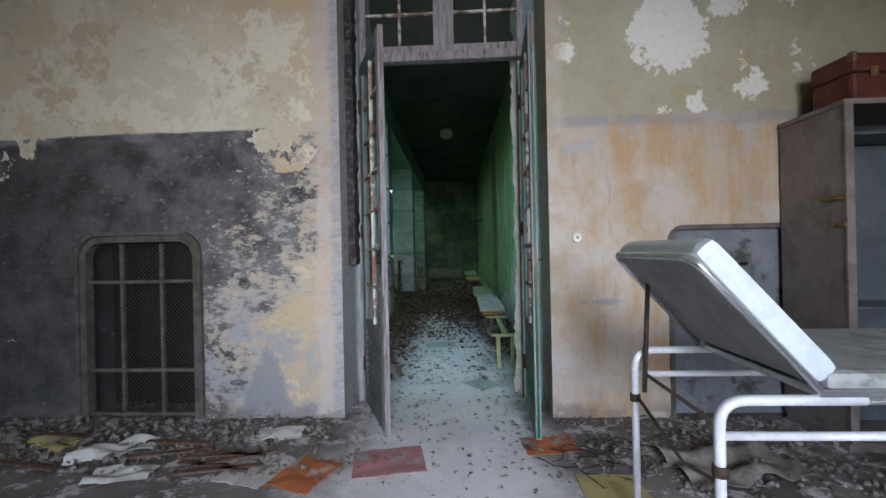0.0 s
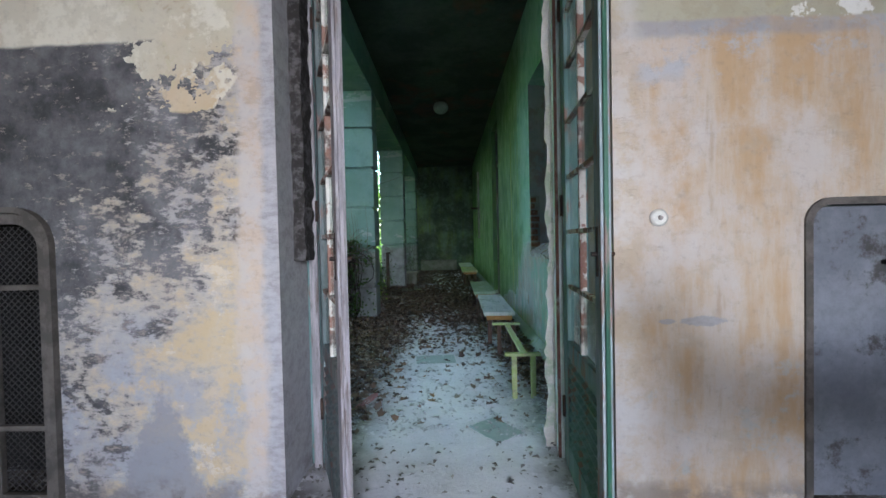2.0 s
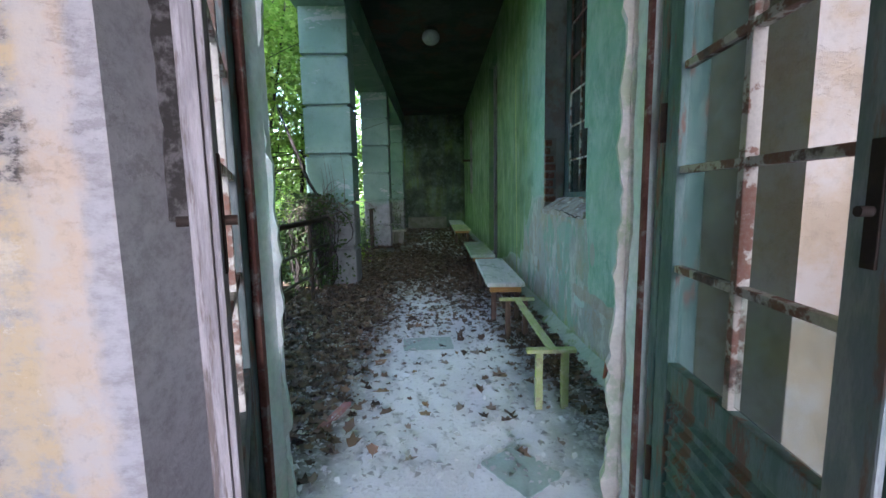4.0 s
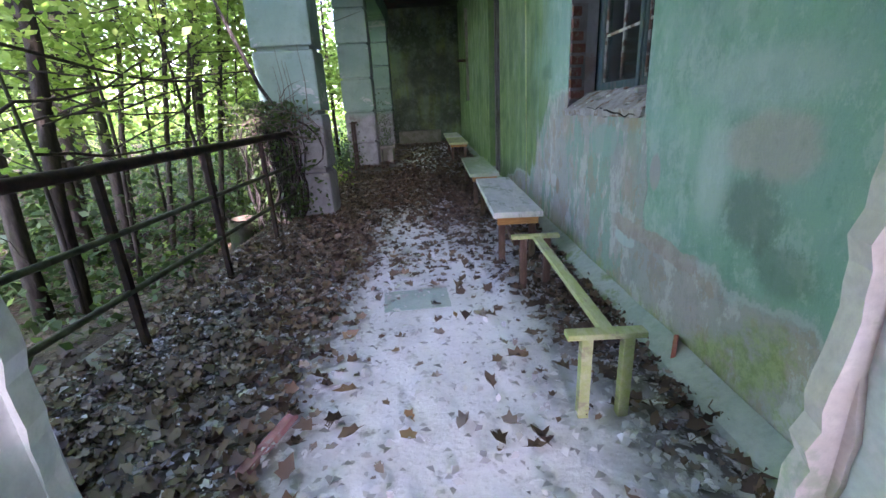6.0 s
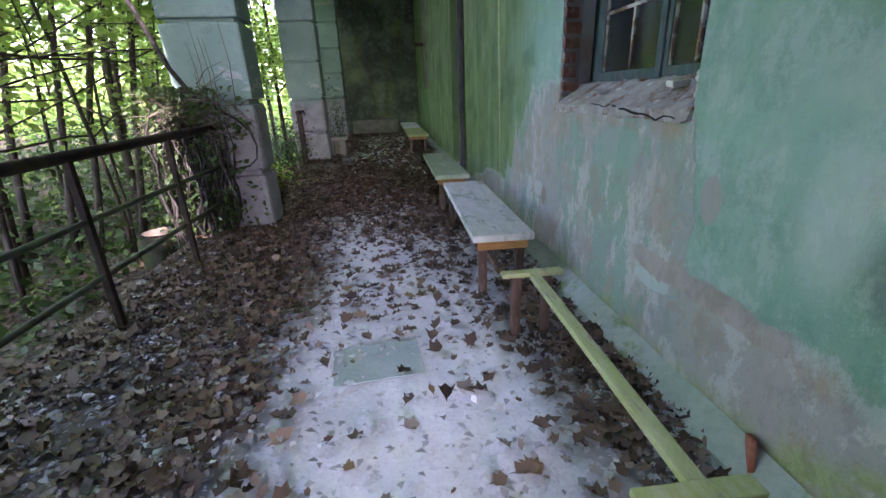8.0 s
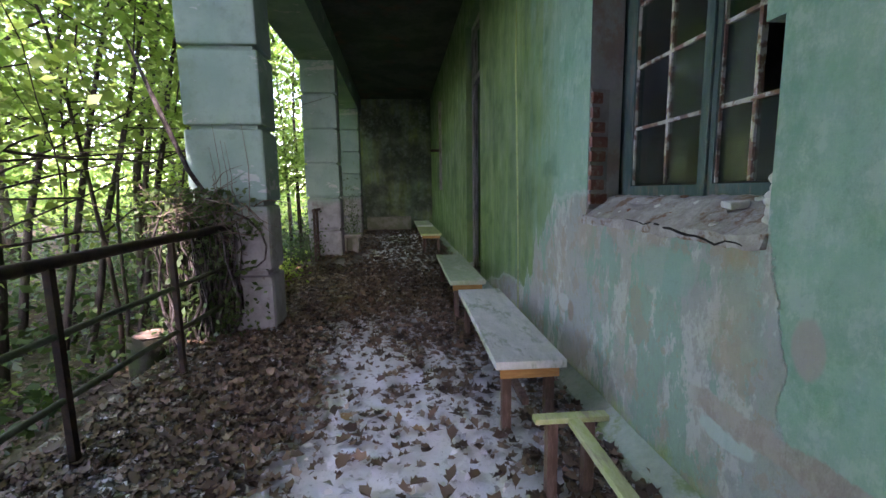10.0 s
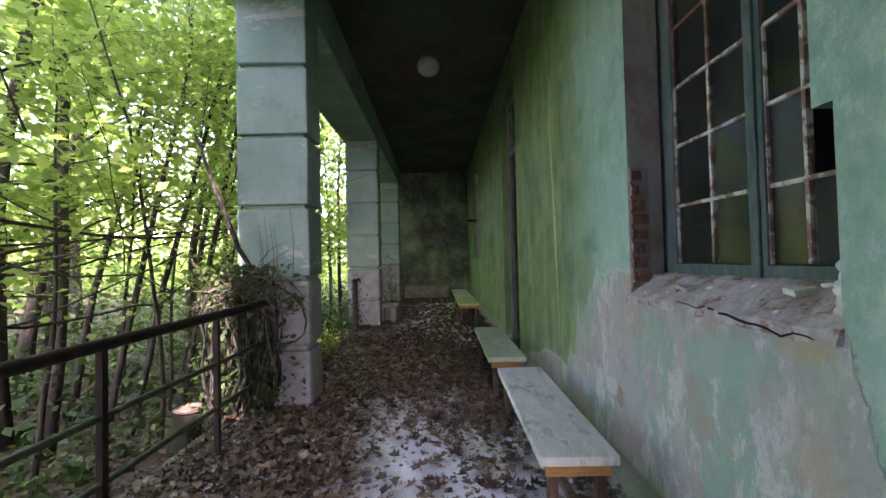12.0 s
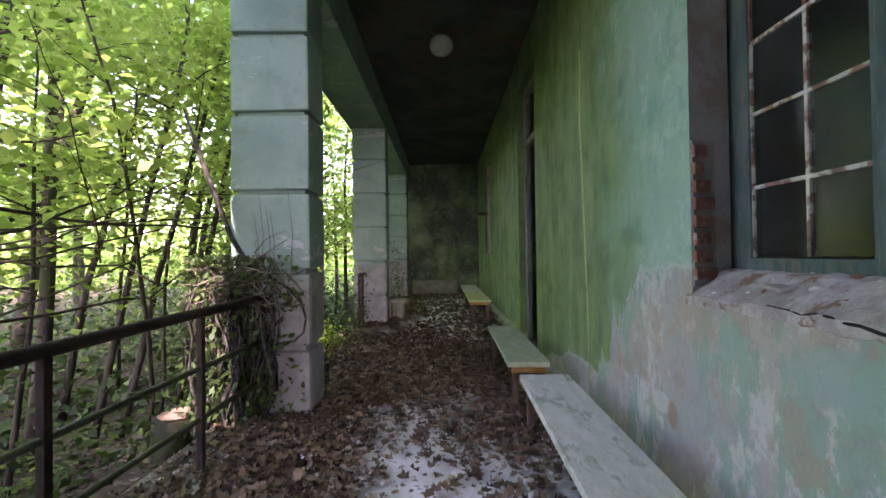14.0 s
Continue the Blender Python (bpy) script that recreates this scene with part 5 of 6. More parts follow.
# ---- outdoors ----
def ground_z(x, y):
    s = min(1.0, max(0.0, (-2.0 - x) / 2.6))
    s = s * s * (3 - 2 * s)
    far = max(0.0, (-x - 18) * 0.035)
    return -0.22 - 0.62 * s + far + 0.10 * noise.noise(Vector((x * 0.5, y * 0.5, 0))) * (0.4 + s)


def axis_steps(a, b, fine_lo, fine_hi, fine, coarse):
    out, v = [], a
    while v < b:
        out.append(v)
        v += fine if fine_lo <= v < fine_hi else coarse
    return out + [b]


gx = axis_steps(-300, 300, -22, 0, 0.5, 12.0)
gy = axis_steps(-300, 300, -6, 40, 0.7, 12.0)
bm = bmesh.new()
grid = [[bm.verts.new((x, y, ground_z(x, y) if x < 0 else -0.5)) for y in gy] for x in gx]
for i in range(len(gx) - 1):
    for j in range(len(gy) - 1):
        f = bm.faces.new((grid[i][j], grid[i + 1][j], grid[i + 1][j + 1], grid[i][j + 1]))
        f.smooth = True
solid("ground", bm, GROUND, "shady woodland soil with dead leaves", "ground", kind="structure")


def leaf_mesh(name, centres, sizes, material, flat=0.4, curl=0.25, seed=1, thin=0.62, jag=False):
    """Many small folded leaves in one mesh."""
    r = np.random.default_rng(seed)
    n = len(centres)
    c = np.asarray(centres, float).reshape(n, 3)
    s = np.broadcast_to(np.asarray(sizes, float), (n,))[:, None]
    nrm = r.normal(size=(n, 3)) * (1 - flat) + np.array([0, 0, 1.0]) * flat * 2
    nrm /= np.linalg.norm(nrm, axis=1, keepdims=True)
    t = np.cross(nrm, r.normal(size=(n, 3)))
    t /= np.linalg.norm(t, axis=1, keepdims=True)
    b = np.cross(nrm, t)
    k = r.uniform(0.6, 1.4, (n, 1)) * curl
    if jag:
        j = lambda: r.uniform(0.70, 1.25, (n, 1))
        f = r.uniform(0.55, 1.0, (n, 1))
        ring = [(-1.15, 0, 0.0), (-0.62, 0.10 * f, 0.1 * k), (-0.55 * j(), 0.66 * j() * f, 1.3 * k * j()), (-0.10, 0.58 * f, 0.6 * k), (0.22 * j(), 0.84 * j() * f, 1.5 * k * j()), (0.45, 0.55 * f, 0.7 * k),
                (1.05 * j(), 0.05, 0.9 * k * j()), (0.44, -0.56 * f, 0.6 * k), (0.26 * j(), -0.82 * j() * f, 1.4 * k * j()), (-0.12, -0.58 * f, 0.6 * k), (-0.58 * j(), -0.62 * j() * f, 1.2 * k * j()), (-0.64, -0.10 * f, 0.1 * k)]
    else:
        ring = [(-1, 0, 0.0), (-0.05, thin, k), (1, 0, 0.0), (-0.05, -thin, k)]
    v = np.stack([c + s * (a * t + q * b + h * nrm) for a, q, h in ring], axis=1).reshape(-1, 3)
    m = len(ring)
    faces = np.arange(n * m).reshape(n, m)
    me = bpy.data.meshes.new(name)
    me.vertices.add(n * m)
    me.vertices.foreach_set("co", v.astype(np.float32).ravel())
    me.loops.add(n * m)
    me.loops.foreach_set("vertex_index", faces.ravel().astype(np.int32))
    me.polygons.add(n)
    me.polygons.foreach_set("loop_start", np.arange(0, n * m, m, dtype=np.int32))
    me.update(calc_edges=True)
    me.materials.append(material)
    return me


def tree(x, y, height, girth, lean, n_leaves, seed, leaf_size=0.075, label="slim dark-barked tree with bright green leaves", low=0.22):
    r = np.random.default_rng(seed)
    z0 = ground_z(x, y)
    t = thing("tree", label, "tree", Matrix.Translation((x, y, z0 - 0.05)), "woodland trees")
    pts, p = [], Vector((0, 0, 0))
    d = Vector((lean[0], lean[1], 1)).normalized()
    steps = 10
    for i in range(steps + 1):
        pts.append(p.copy())
        d = (d + Vector((*r.normal(0, 0.05, 2), 0.02))).normalized()
        p = p + d * height / steps
    radii = [girth * (1 - 0.85 * i / steps) for i in range(steps + 1)]
    part("trunk", tube(bmesh.new(), pts, radii, 7), BARK, t)
    centres = []
    for _ in range(int(6 + height * 0.9)):
        f = r.uniform(low, 0.97)
        i = int(f * steps)
        a = r.uniform(0, 2 * math.pi)
        base = pts[i].lerp(pts[min(i + 1, steps)], f * steps - i)
        ln = height * r.uniform(0.14, 0.30) * (1.15 - 0.5 * f)
        out = Vector((math.cos(a), math.sin(a), r.uniform(0.1, 0.7))).normalized()
        q = [base]
        for s in range(4):
            out = (out + Vector(r.normal(0, 0.22, 3))).normalized()
            q.append(q[-1] + out * ln / 4)
        rad = radii[i] * 0.42
        part("limb", tube(bmesh.new(), q, [rad, rad * 0.75, rad * 0.5, rad * 0.32, rad * 0.15], 5, False), BARK, t)
        k = max(6, int(n_leaves / (6 + height * 0.9)))
        for s in range(1, 5):
            spread = 0.16 + 0.10 * s
            cc = np.array(q[s]) + r.normal(0, 1, (k // 4, 3)) * np.array([spread, spread, spread * 0.55]) * (height / 7)
            centres.append(cc)
    cs = np.concatenate(centres)
    # no leaf hangs in under the eaves
    cs = cs[~((cs[:, 0] + x > -2.5) & (cs[:, 2] + z0 < 5.6))]
    crown = new("crown", leaf_mesh("crown", cs, r.uniform(0.7, 1.25, len(cs)) * leaf_size, LEAF, 0.45, 0.2, seed))
    crown.parent = t
    return t


spots = [(-4.6, 7.6, 8.5, 0.10, (0.02, 0.05)), (-5.6, 9.6, 9.5, 0.11, (0.06, 0.0)), (-4.2, 10.8, 8.0, 0.055, (0.10, 0.02)), (-3.9, 12.4, 8.5, 0.05, (0.12, 0.04)),
         (-6.8, 7.8, 10.0, 0.14, (0.0, 0.03)), (-7.4, 11.6, 10.5, 0.13, (0.05, 0.0)), (-6.2, 14.2, 9.5, 0.08, (0.08, 0.0)),
         (-4.8, 16.6, 9.0, 0.07, (0.04, 0.0)), (-9.4, 9.2, 11.5, 0.16, (0.02, 0.0)), (-9.8, 14.5, 12.0, 0.15, (0.0, 0.0)),
         (-12.5, 7.2, 13.0, 0.18, (0, 0)), (-12.8, 12.4, 13.5, 0.19, (0, 0)), (-12.2, 18.2, 13.0, 0.16, (0, 0)), (-8.0, 19.4, 11.0, 0.12, (0.02, 0)),
         (-5.4, 21.6, 10.0, 0.10, (0.03, 0)), (-3.9, 14.6, 8.0, 0.06, (0.02, 0.03)), (-3.6, 18.2, 8.5, 0.07, (0, 0)), (-4.4, 19.9, 9.0, 0.08, (0.02, 0)), (-6.6, 17.0, 10.0, 0.10, (0, 0)), (-7.2, 23.6, 11.0, 0.12, (0, 0)), (-3.6, 24.5, 10.0, 0.10, (0, 0)), (-16.5, 10.0, 15.0, 0.2, (0, 0)), (-16.8, 15.8, 15.0, 0.2, (0, 0)),
         (-16.0, 22.4, 15.0, 0.2, (0, 0)), (-10.5, 25.5, 14.0, 0.18, (0, 0))]
for i, (x, y, h, g, ln) in enumerate(spots):
    tree(x, y, h, g, ln, 4200 if x > -8 else 6000, 100 + i, 0.065 if x > -8 else 0.10)

# trees added with crowns high out of sight to keep sun off the pillars
tree(-3.5, 12.2, 10.5, 0.06, (0.03, 0.0), 6500, 184, 0.075, "slim tree with a high crown added as shade", 0.55)
tree(-4.4, 5.7, 15.0, 0.12, (0.07, -0.26), 10000, 180, 0.085, "added tree leaning over the roof to shade pillars", 0.62)
tree(-3.95, 7.4, 13.5, 0.08, (0.03, -0.02), 3500, 183, 0.085, "slim tree with a high crown added as shade", 0.62)
tree(-6.0, 2.4, 14.0, 0.16, (0.10, 0.02), 9000, 181, 0.10, "unseen tree added to shade the pillars", 0.5)
tree(-6.2, -1.0, 15.0, 0.17, (0.10, 0.04), 9000, 182, 0.10, "unseen tree added to shade the pillars", 0.5)

tree(-4.8, 9.3, 11.5, 0.085, (0.0, 0.10), 1500, 190, 0.075, "dark-trunked tree with a high leafy crown", 0.42)
tree(-4.3, 9.5, 9.0, 0.045, (0.0, 0.25), 700, 191, 0.07, "thin leaning dark-stemmed tree", 0.45)
tree(-4.0, 9.5, 10.0, 0.045, (0.0, 0.36), 700, 192, 0.07, "thin leaning dark-stemmed tree", 0.45)
tree(-5.0, 12.3, 9.0, 0.09, (-0.03, 0.10), 900, 193, 0.07, "crooked dark-trunked tree with few leaves", 0.35)
tree(-5.6, 10.5, 10.0, 0.06, (0.0, 0.22), 900, 194, 0.07, "slim leaning dark-stemmed tree", 0.42)

# saplings and bare stems close to the railing
for i, (x, y, h, g, ln) in enumerate([(-3.5, 6.9, 5.0, 0.022, (0.02, 0.10)), (-3.2, 8.9, 5.5, 0.026, (0.06, 0.06)), (-3.6, 9.6, 5.6, 0.024, (0.05, 0.14)), (-3.9, 8.2, 5.0, 0.03, (0.12, 0.1)),
                                      (-3.1, 11.6, 5.0, 0.025, (0.05, 0.1)), (-4.8, 12.8, 6.0, 0.03, (0.1, 0.0)), (-5.4, 11.2, 6.0, 0.035, (0.12, 0.05))]):
    tree(x, y, h, g, ln, 900, 300 + i, 0.055, "thin leaning sapling with sparse green leaves")

# far woodland and undergrowth, uncountable
r = np.random.default_rng(21)
n = 36000
fx, fy = r.uniform(-46, -15, n), r.uniform(-14, 60, n)
fz = np.abs(r.normal(0, 1, n)) * 4.2 - 0.4 + np.clip(-fx - 18, 0, 99) * 0.035
wood = new("far_woodland", leaf_mesh("far_woodland", np.stack([fx, fy, fz], 1), r.uniform(0.14, 0.32, n), LEAF, 0.4, 0.2, 22))
tagged(wood, "dense bright green woodland foliage in the distance", "foliage", kind="stuff")
n = 9000
fx, fy = -3.7 - np.abs(r.normal(0, 1, n)) * 7.0, r.uniform(1, 32, n)
fz = np.array([ground_z(a, b) for a, b in zip(fx, fy)]) + np.abs(r.normal(0, 0.32, n)) * np.clip((-fx - 3) / 4, 0.12, 1.0)
tagged(new("undergrowth", leaf_mesh("undergrowth", np.stack([fx, fy, fz], 1), r.uniform(0.03, 0.075, n), LEAF_LOW, 0.5, 0.2, 23)), "low green undergrowth on the woodland floor", "undergrowth", kind="stuff")
n = 16000
fx, fy = -2.7 - np.abs(r.normal(0, 1, n)) * 2.6, r.uniform(4.5, 24, n)
clump = np.array([noise.noise(Vector((a * 0.7, b * 0.7, 5))) for a, b in zip(fx, fy)])
fx, fy, clump = fx[clump > 0.02], fy[clump > 0.02], clump[clump > 0.02]
fz = np.array([ground_z(a, b) for a, b in zip(fx, fy)]) + r.uniform(0, 1, len(fx)) ** 1.5 * clump * 3.6
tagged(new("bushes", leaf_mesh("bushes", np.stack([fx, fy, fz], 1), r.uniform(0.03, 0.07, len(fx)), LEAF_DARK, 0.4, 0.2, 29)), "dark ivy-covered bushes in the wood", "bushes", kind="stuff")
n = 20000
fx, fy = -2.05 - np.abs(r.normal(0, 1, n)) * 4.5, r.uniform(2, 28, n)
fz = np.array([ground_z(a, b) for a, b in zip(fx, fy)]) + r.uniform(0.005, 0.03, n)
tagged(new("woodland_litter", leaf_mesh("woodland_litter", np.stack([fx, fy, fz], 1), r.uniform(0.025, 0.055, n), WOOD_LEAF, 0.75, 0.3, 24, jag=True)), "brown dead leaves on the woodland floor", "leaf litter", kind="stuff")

n = 16000
fx, fy = r.uniform(-14, 2, n), r.uniform(23, 48, n)
fz = np.abs(r.normal(0, 1, n)) * 4.0 - 0.7
tagged(new("far_woodland", leaf_mesh("far_woodland", np.stack([fx, fy, fz], 1), r.uniform(0.10, 0.22, n), LEAF, 0.4, 0.2, 28)), "bright green woodland foliage beyond the corridor's end", "foliage", kind="stuff")

# second, taller belt of dark green leaves further back
n = 30000
fx, fy = r.uniform(-14, -4.5, n), r.uniform(5, 30, n)
clump = np.array([noise.noise(Vector((a * 0.45, b * 0.45, 9))) for a, b in zip(fx, fy)])
keep = clump > -0.05
fx, fy, clump = fx[keep], fy[keep], clump[keep]
fz = np.array([ground_z(a, b) for a, b in zip(fx, fy)]) + r.uniform(0, 1, len(fx)) ** 1.3 * (clump + 0.1) * 6.0
tagged(new("bushes", leaf_mesh("bushes", np.stack([fx, fy, fz], 1), r.uniform(0.04, 0.10, len(fx)), LEAF_DARK, 0.4, 0.2, 27)), "dark green undergrowth between the trunks", "bushes", kind="stuff")

# dead twigs hanging across the view outside
twigs = bmesh.new()
for _ in range(46):
    p = Vector((r.uniform(-4.6, -2.6), r.uniform(6.0, 11.0), r.uniform(0.9, 2.7)))
    d = Vector((r.uniform(-1, 0.4), r.uniform(-1, 1), r.uniform(-0.25, 0.5))).normalized()
    q = [p]
    for _ in range(6):
        d = (d + Vector(r.normal(0, 0.16, 3))).normalized()
        q.append(q[-1] + d * r.uniform(0.2, 0.4))
    g = r.uniform(0.004, 0.009)
    tube(twigs, q, [g * (1 - 0.12 * s) for s in range(7)], 4, False)
tagged(solid("brushwood", twigs, BARK, "tangle of thin bare branches among the saplings", "branches"), kind="stuff")

for i, (a, b) in enumerate((((-5.2, 6.0, 1.9), (-2.4, 9.2, 1.75)), ((-3.2, 6.2, 1.86), (-3.1, 10.9, 1.95)), ((-3.4, 6.4, 1.35), (-3.5, 9.6, 2.45)), ((-3.6, 7.0, 0.95), (-3.2, 10.3, 1.45)), ((-4.6, 5.4, 1.25), (-2.9, 8.6, 1.6)), ((-5.0, 7.0, 2.5), (-2.6, 8.2, 1.2)), ((-4.9, 6.2, 0.6), (-3.0, 9.0, 1.5)), ((-5.5, 7.6, 1.2), (-2.7, 8.9, 2.1)))):
    a, b = Vector(a), Vector(b)
    q = [a.lerp(b, f / 8) + Vector(r.normal(0, 0.05, 3)) - Vector((0, 0, 0.25 * math.sin(f / 8 * math.pi))) for f in range(9)]
    solid("hanging_branch", tube(bmesh.new(), q, [0.017 - 0.0012 * f for f in range(9)], 5), BARK, "thin bare branch slung between the saplings", "branch", I4, "slung branches")

# ivy and dead stems on the first pillar
ivy = thing("ivy_bundle", "tangle of dry stems and ivy climbing a pillar", "ivy", K @ Matrix.Translation((BEAM_X - 0.62, P1 - 0.06, 0)))
for i in range(110):
    x = r.uniform(-0.16, 0.20)
    q = [(x + r.normal(0, 0.05), r.normal(-0.05, 0.05), -0.25)]
    for s in range(6):
        q.append((q[-1][0] + r.normal(0.004, 0.045), min(0.03, q[-1][1] + r.normal(0, 0.03)), q[-1][2] + r.uniform(0.15, 0.27)))
    g = r.uniform(0.006, 0.022)
    part("stem", tube(bmesh.new(), q, [g * (1 - 0.1 * s) for s in range(7)], 5, False), ROTTEN, ivy)
for i in range(90):
    p = Vector((r.normal(0.14, 0.13), r.normal(-0.08, 0.05), r.normal(1.12, 0.10)))
    d = Vector((r.normal(0, 1), r.normal(-0.3, 0.4), r.normal(0.05, 0.3))).normalized()
    q = [p]
    for s in range(5):
        d = (d + Vector(r.normal(0, 0.3, 3))).normalized()
        q.append(q[-1] + d * r.uniform(0.05, 0.11))
    part("twig", tube(bmesh.new(), q, [0.006, 0.005, 0.005, 0.004, 0.003, 0.002], 4, False), TWIG, ivy, "pale dry twig")
for i in range(5):
    x, h = r.uniform(0.2, 0.55), r.uniform(0.5, 0.9)
    part("twig", tube(bmesh.new(), [(x, -0.05, 1.15), (x + 0.02, -0.06, 1.15 + h * 0.5), (x - 0.02, -0.05, 1.15 + h)], [0.005, 0.004, 0.002], 4, False), TWIG, ivy, "pale dry twig")
part("long_stick", tube(bmesh.new(), [(-0.33, -0.12, 2.54), (-0.15, -0.11, 2.02), (0.04, -0.10, 1.5), (0.26, -0.07, 1.12)], [0.008, 0.021, 0.020, 0.018], 6), ROTTEN, ivy, "dark dead stick")
cs = np.stack([r.normal(0.02, 0.19, 3600), r.normal(-0.07, 0.09, 3600), r.uniform(-0.2, 1.35, 3600)], 1)
o = new("leaves", leaf_mesh("ivy_leaves", cs, r.uniform(0.016, 0.04, 3600), LEAF_DARK, 0.2, 0.2, 31))
o.parent = ivy
part("stem", tube(bmesh.new(), [(0.33, 0.03, 1.14), (0.45, 0.04, 1.07), (0.55, 0.045, 0.95), (0.59, 0.045, 0.82), (0.57, 0.045, 0.70), (0.49, 0.04, 0.63), (0.30, 0.03, 0.60)], [0.010, 0.010, 0.009, 0.009, 0.008, 0.008, 0.006], 6), ROTTEN, ivy, "curled dark ivy stem")
o = new("sprig", leaf_mesh("ivy_sprig", np.stack([r.normal(0.46, 0.07, 70), r.normal(0.0, 0.02, 70), r.normal(0.97, 0.05, 70)], 1), r.uniform(0.014, 0.032, 70), LEAF_DARK, 0.2, 0.2, 35))
o.parent = ivy
tagged(o, kind="stuff")
# ivy on the third pillar and between the pillars
for px, py, h, nn in ((-0.30, P3 - 0.1, 1.5, 900), (-0.6, P2 - 0.2, 0.7, 700), (-0.75, P1 + 1.6, 0.45, 900), (-0.7, 10.9, 0.4, 900)):
    v = thing("ivy_clump", "low clump of dark ivy and weeds at the corridor edge", "ivy", K @ Matrix.Translation((BEAM_X + px, py, 0)))
    cs = np.stack([r.normal(0, 0.17, nn), r.normal(0, 0.30, nn), np.abs(r.normal(0, h * 0.5, nn)) - 0.03], 1)
    o = new("leaves", leaf_mesh("ivy_leaves", cs, r.uniform(0.015, 0.04, nn), LEAF_DARK if h > 0.6 else LEAF, 0.3, 0.2, 33))
    o.parent = v
    for i in range(8):
        a = Vector((r.normal(0, 0.1), r.normal(0, 0.15), -0.02))
        part("stem", tube(bmesh.new(), [a, a + Vector((r.normal(0, 0.06), r.normal(0, 0.06), h * 0.4)), a + Vector((r.normal(0, 0.1), r.normal(0, 0.1), h * 0.8))], [0.006, 0.005, 0.003], 4, False), BARK, v)

stump = thing("tree_stump", "mossy cut tree stump beyond the railing", "stump", pose(-2.50, 8.25, -0.74))
part("trunk", roughen(tube(bmesh.new(), [(0, 0, 0), (0, 0, 0.3), (0.01, 0, 0.55), (0.015, 0, 0.80)], [0.23, 0.19, 0.18, 0.175], 14), 0.045, 7), MOSS_BARK, stump)
part("cut_face", tube(bmesh.new(), [(0.015, 0, 0.80), (0.015, 0, 0.806)], [0.15, 0.145], 14), STUMP_CUT, stump)

# ---- things lying on the floors ----
def litter(name, label, n, xr, yr, size, material, seed, density, jag=True, z=0.012, frm=K):
    rr = np.random.default_rng(seed)
    out = []
    while len(out) < n:
        x, y = rr.uniform(*xr), rr.uniform(*yr)
        if rr.random() < density(x, y):
            out.append((x, y, z + rr.uniform(0, 0.02)))
    me = leaf_mesh(name, out, rr.uniform(size[0], size[1], n), material, 0.72, 0.42, seed + 1, jag=jag)
    ob = new(name, me)
    ob.matrix_world = frm
    return tagged(ob, label, "leaf litter", kind="stuff")


def leafy(x, y):
    patch = 0.5 + 0.9 * noise.noise(Vector((x * 1.3, y * 0.8, 3)))
    side = min(1.0, abs(x + 0.10) / 0.72) ** 2.2
    far = min(1.0, max(0.0, (y - 5.6) / 4.2))
    clear = min(1.0, max(0.012, (abs(x + 0.12 + 0.5 * noise.noise(Vector((y * 1.6, x * 1.2, 8)))) - 0.34) / 0.6) + max(0.0, (y - 5.0) / 1.9))
    return max(0.004, min(1.0, clear * ((0.03 + 0.9 * max(side, far)) * max(0.0, patch) + 0.25 * far)))


litter("leaf_litter", "drifts of dry brown leaves on the corridor floor", 14000, (-2.0, 0.95), (4.05, 12.0), (0.014, 0.055), DRY_LEAF, 41, leafy)
litter("leaf_litter", "dry brown leaves covering the far corridor floor", 4200, (-2.0, 0.95), (11.5, 19.2), (0.03, 0.065), DRY_LEAF, 43, leafy)
litter("leaf_litter", "paler curled leaves among the brown litter", 6500, (-2.0, 0.95), (4.05, 11.0), (0.012, 0.036), DRY_PALE, 45, leafy)
chips = lambda x, y: 0.15 + 0.85 * min(1, abs(x + 0.1) / 0.9) * (1 if y < 6.8 else 0.25)
litter("plaster_chips", "small white flakes of fallen plaster", 7500, (-1.9, 0.97), (4.0, 8.5), (0.005, 0.026), CHIP, 47, chips, False, 0.006)
litter("plaster_chips", "small grey flakes of plaster on the room floor", 5200, (-3.8, 2.9), (0.8, 3.9), (0.004, 0.024), DUST_CHIP, 49, lambda x, y: 0.1 + 0.9 * min(1, abs(x) / 1.2) * (y > 2.4), False, 0.006, I4)

# single large leaves on the dust, each its own
for i in range(50):
    x, y = r.normal(-0.35, 0.6), r.uniform(4.15, 7.4)
    me = leaf_mesh("dry_leaf", [(0, 0, 0.012)], [r.uniform(0.03, 0.065)], (DRY_LEAF, DRY_PALE, DRY_OCHRE)[i % 3], 0.85, 0.35, 500 + i, jag=True)
    o = new("dry_leaf", me)
    o.matrix_world = K @ pose(x, y, 0, 0, 0, r.uniform(0, 360))
    tagged(o, "single curled dry brown leaf on white dust", "leaf", "fallen leaves on the dusty path")


def sheet(name, label, category, x, y, w, d, rot, material, lift=0.02, seed=1, m=I4):
    """A thin sheet that lies a little bent on the floor."""
    rr = np.random.default_rng(seed)
    bm = bmesh.new()
    bmesh.ops.create_grid(bm, x_segments=12, y_segments=12, size=0.5)
    for v in bm.verts:
        v.co = Vector((v.co.x * w + rr.normal(0, 0.003), v.co.y * d + rr.normal(0, 0.003), 0.006 + lift * abs(noise.noise(Vector((v.co.x * 2, v.co.y * 2, seed * 3.1))))))
    bmesh.ops.solidify(bm, geom=bm.faces[:], thickness=0.004)
    bm.normal_update()
    for f in bm.faces:
        f.smooth = abs(f.normal.z) > 0.6
    for e in bm.edges:
        e.smooth = all(f.smooth for f in e.link_faces)
    return solid(name, bm, material, label, category, m @ pose(x, y, 0.0, 0, 0, rot))


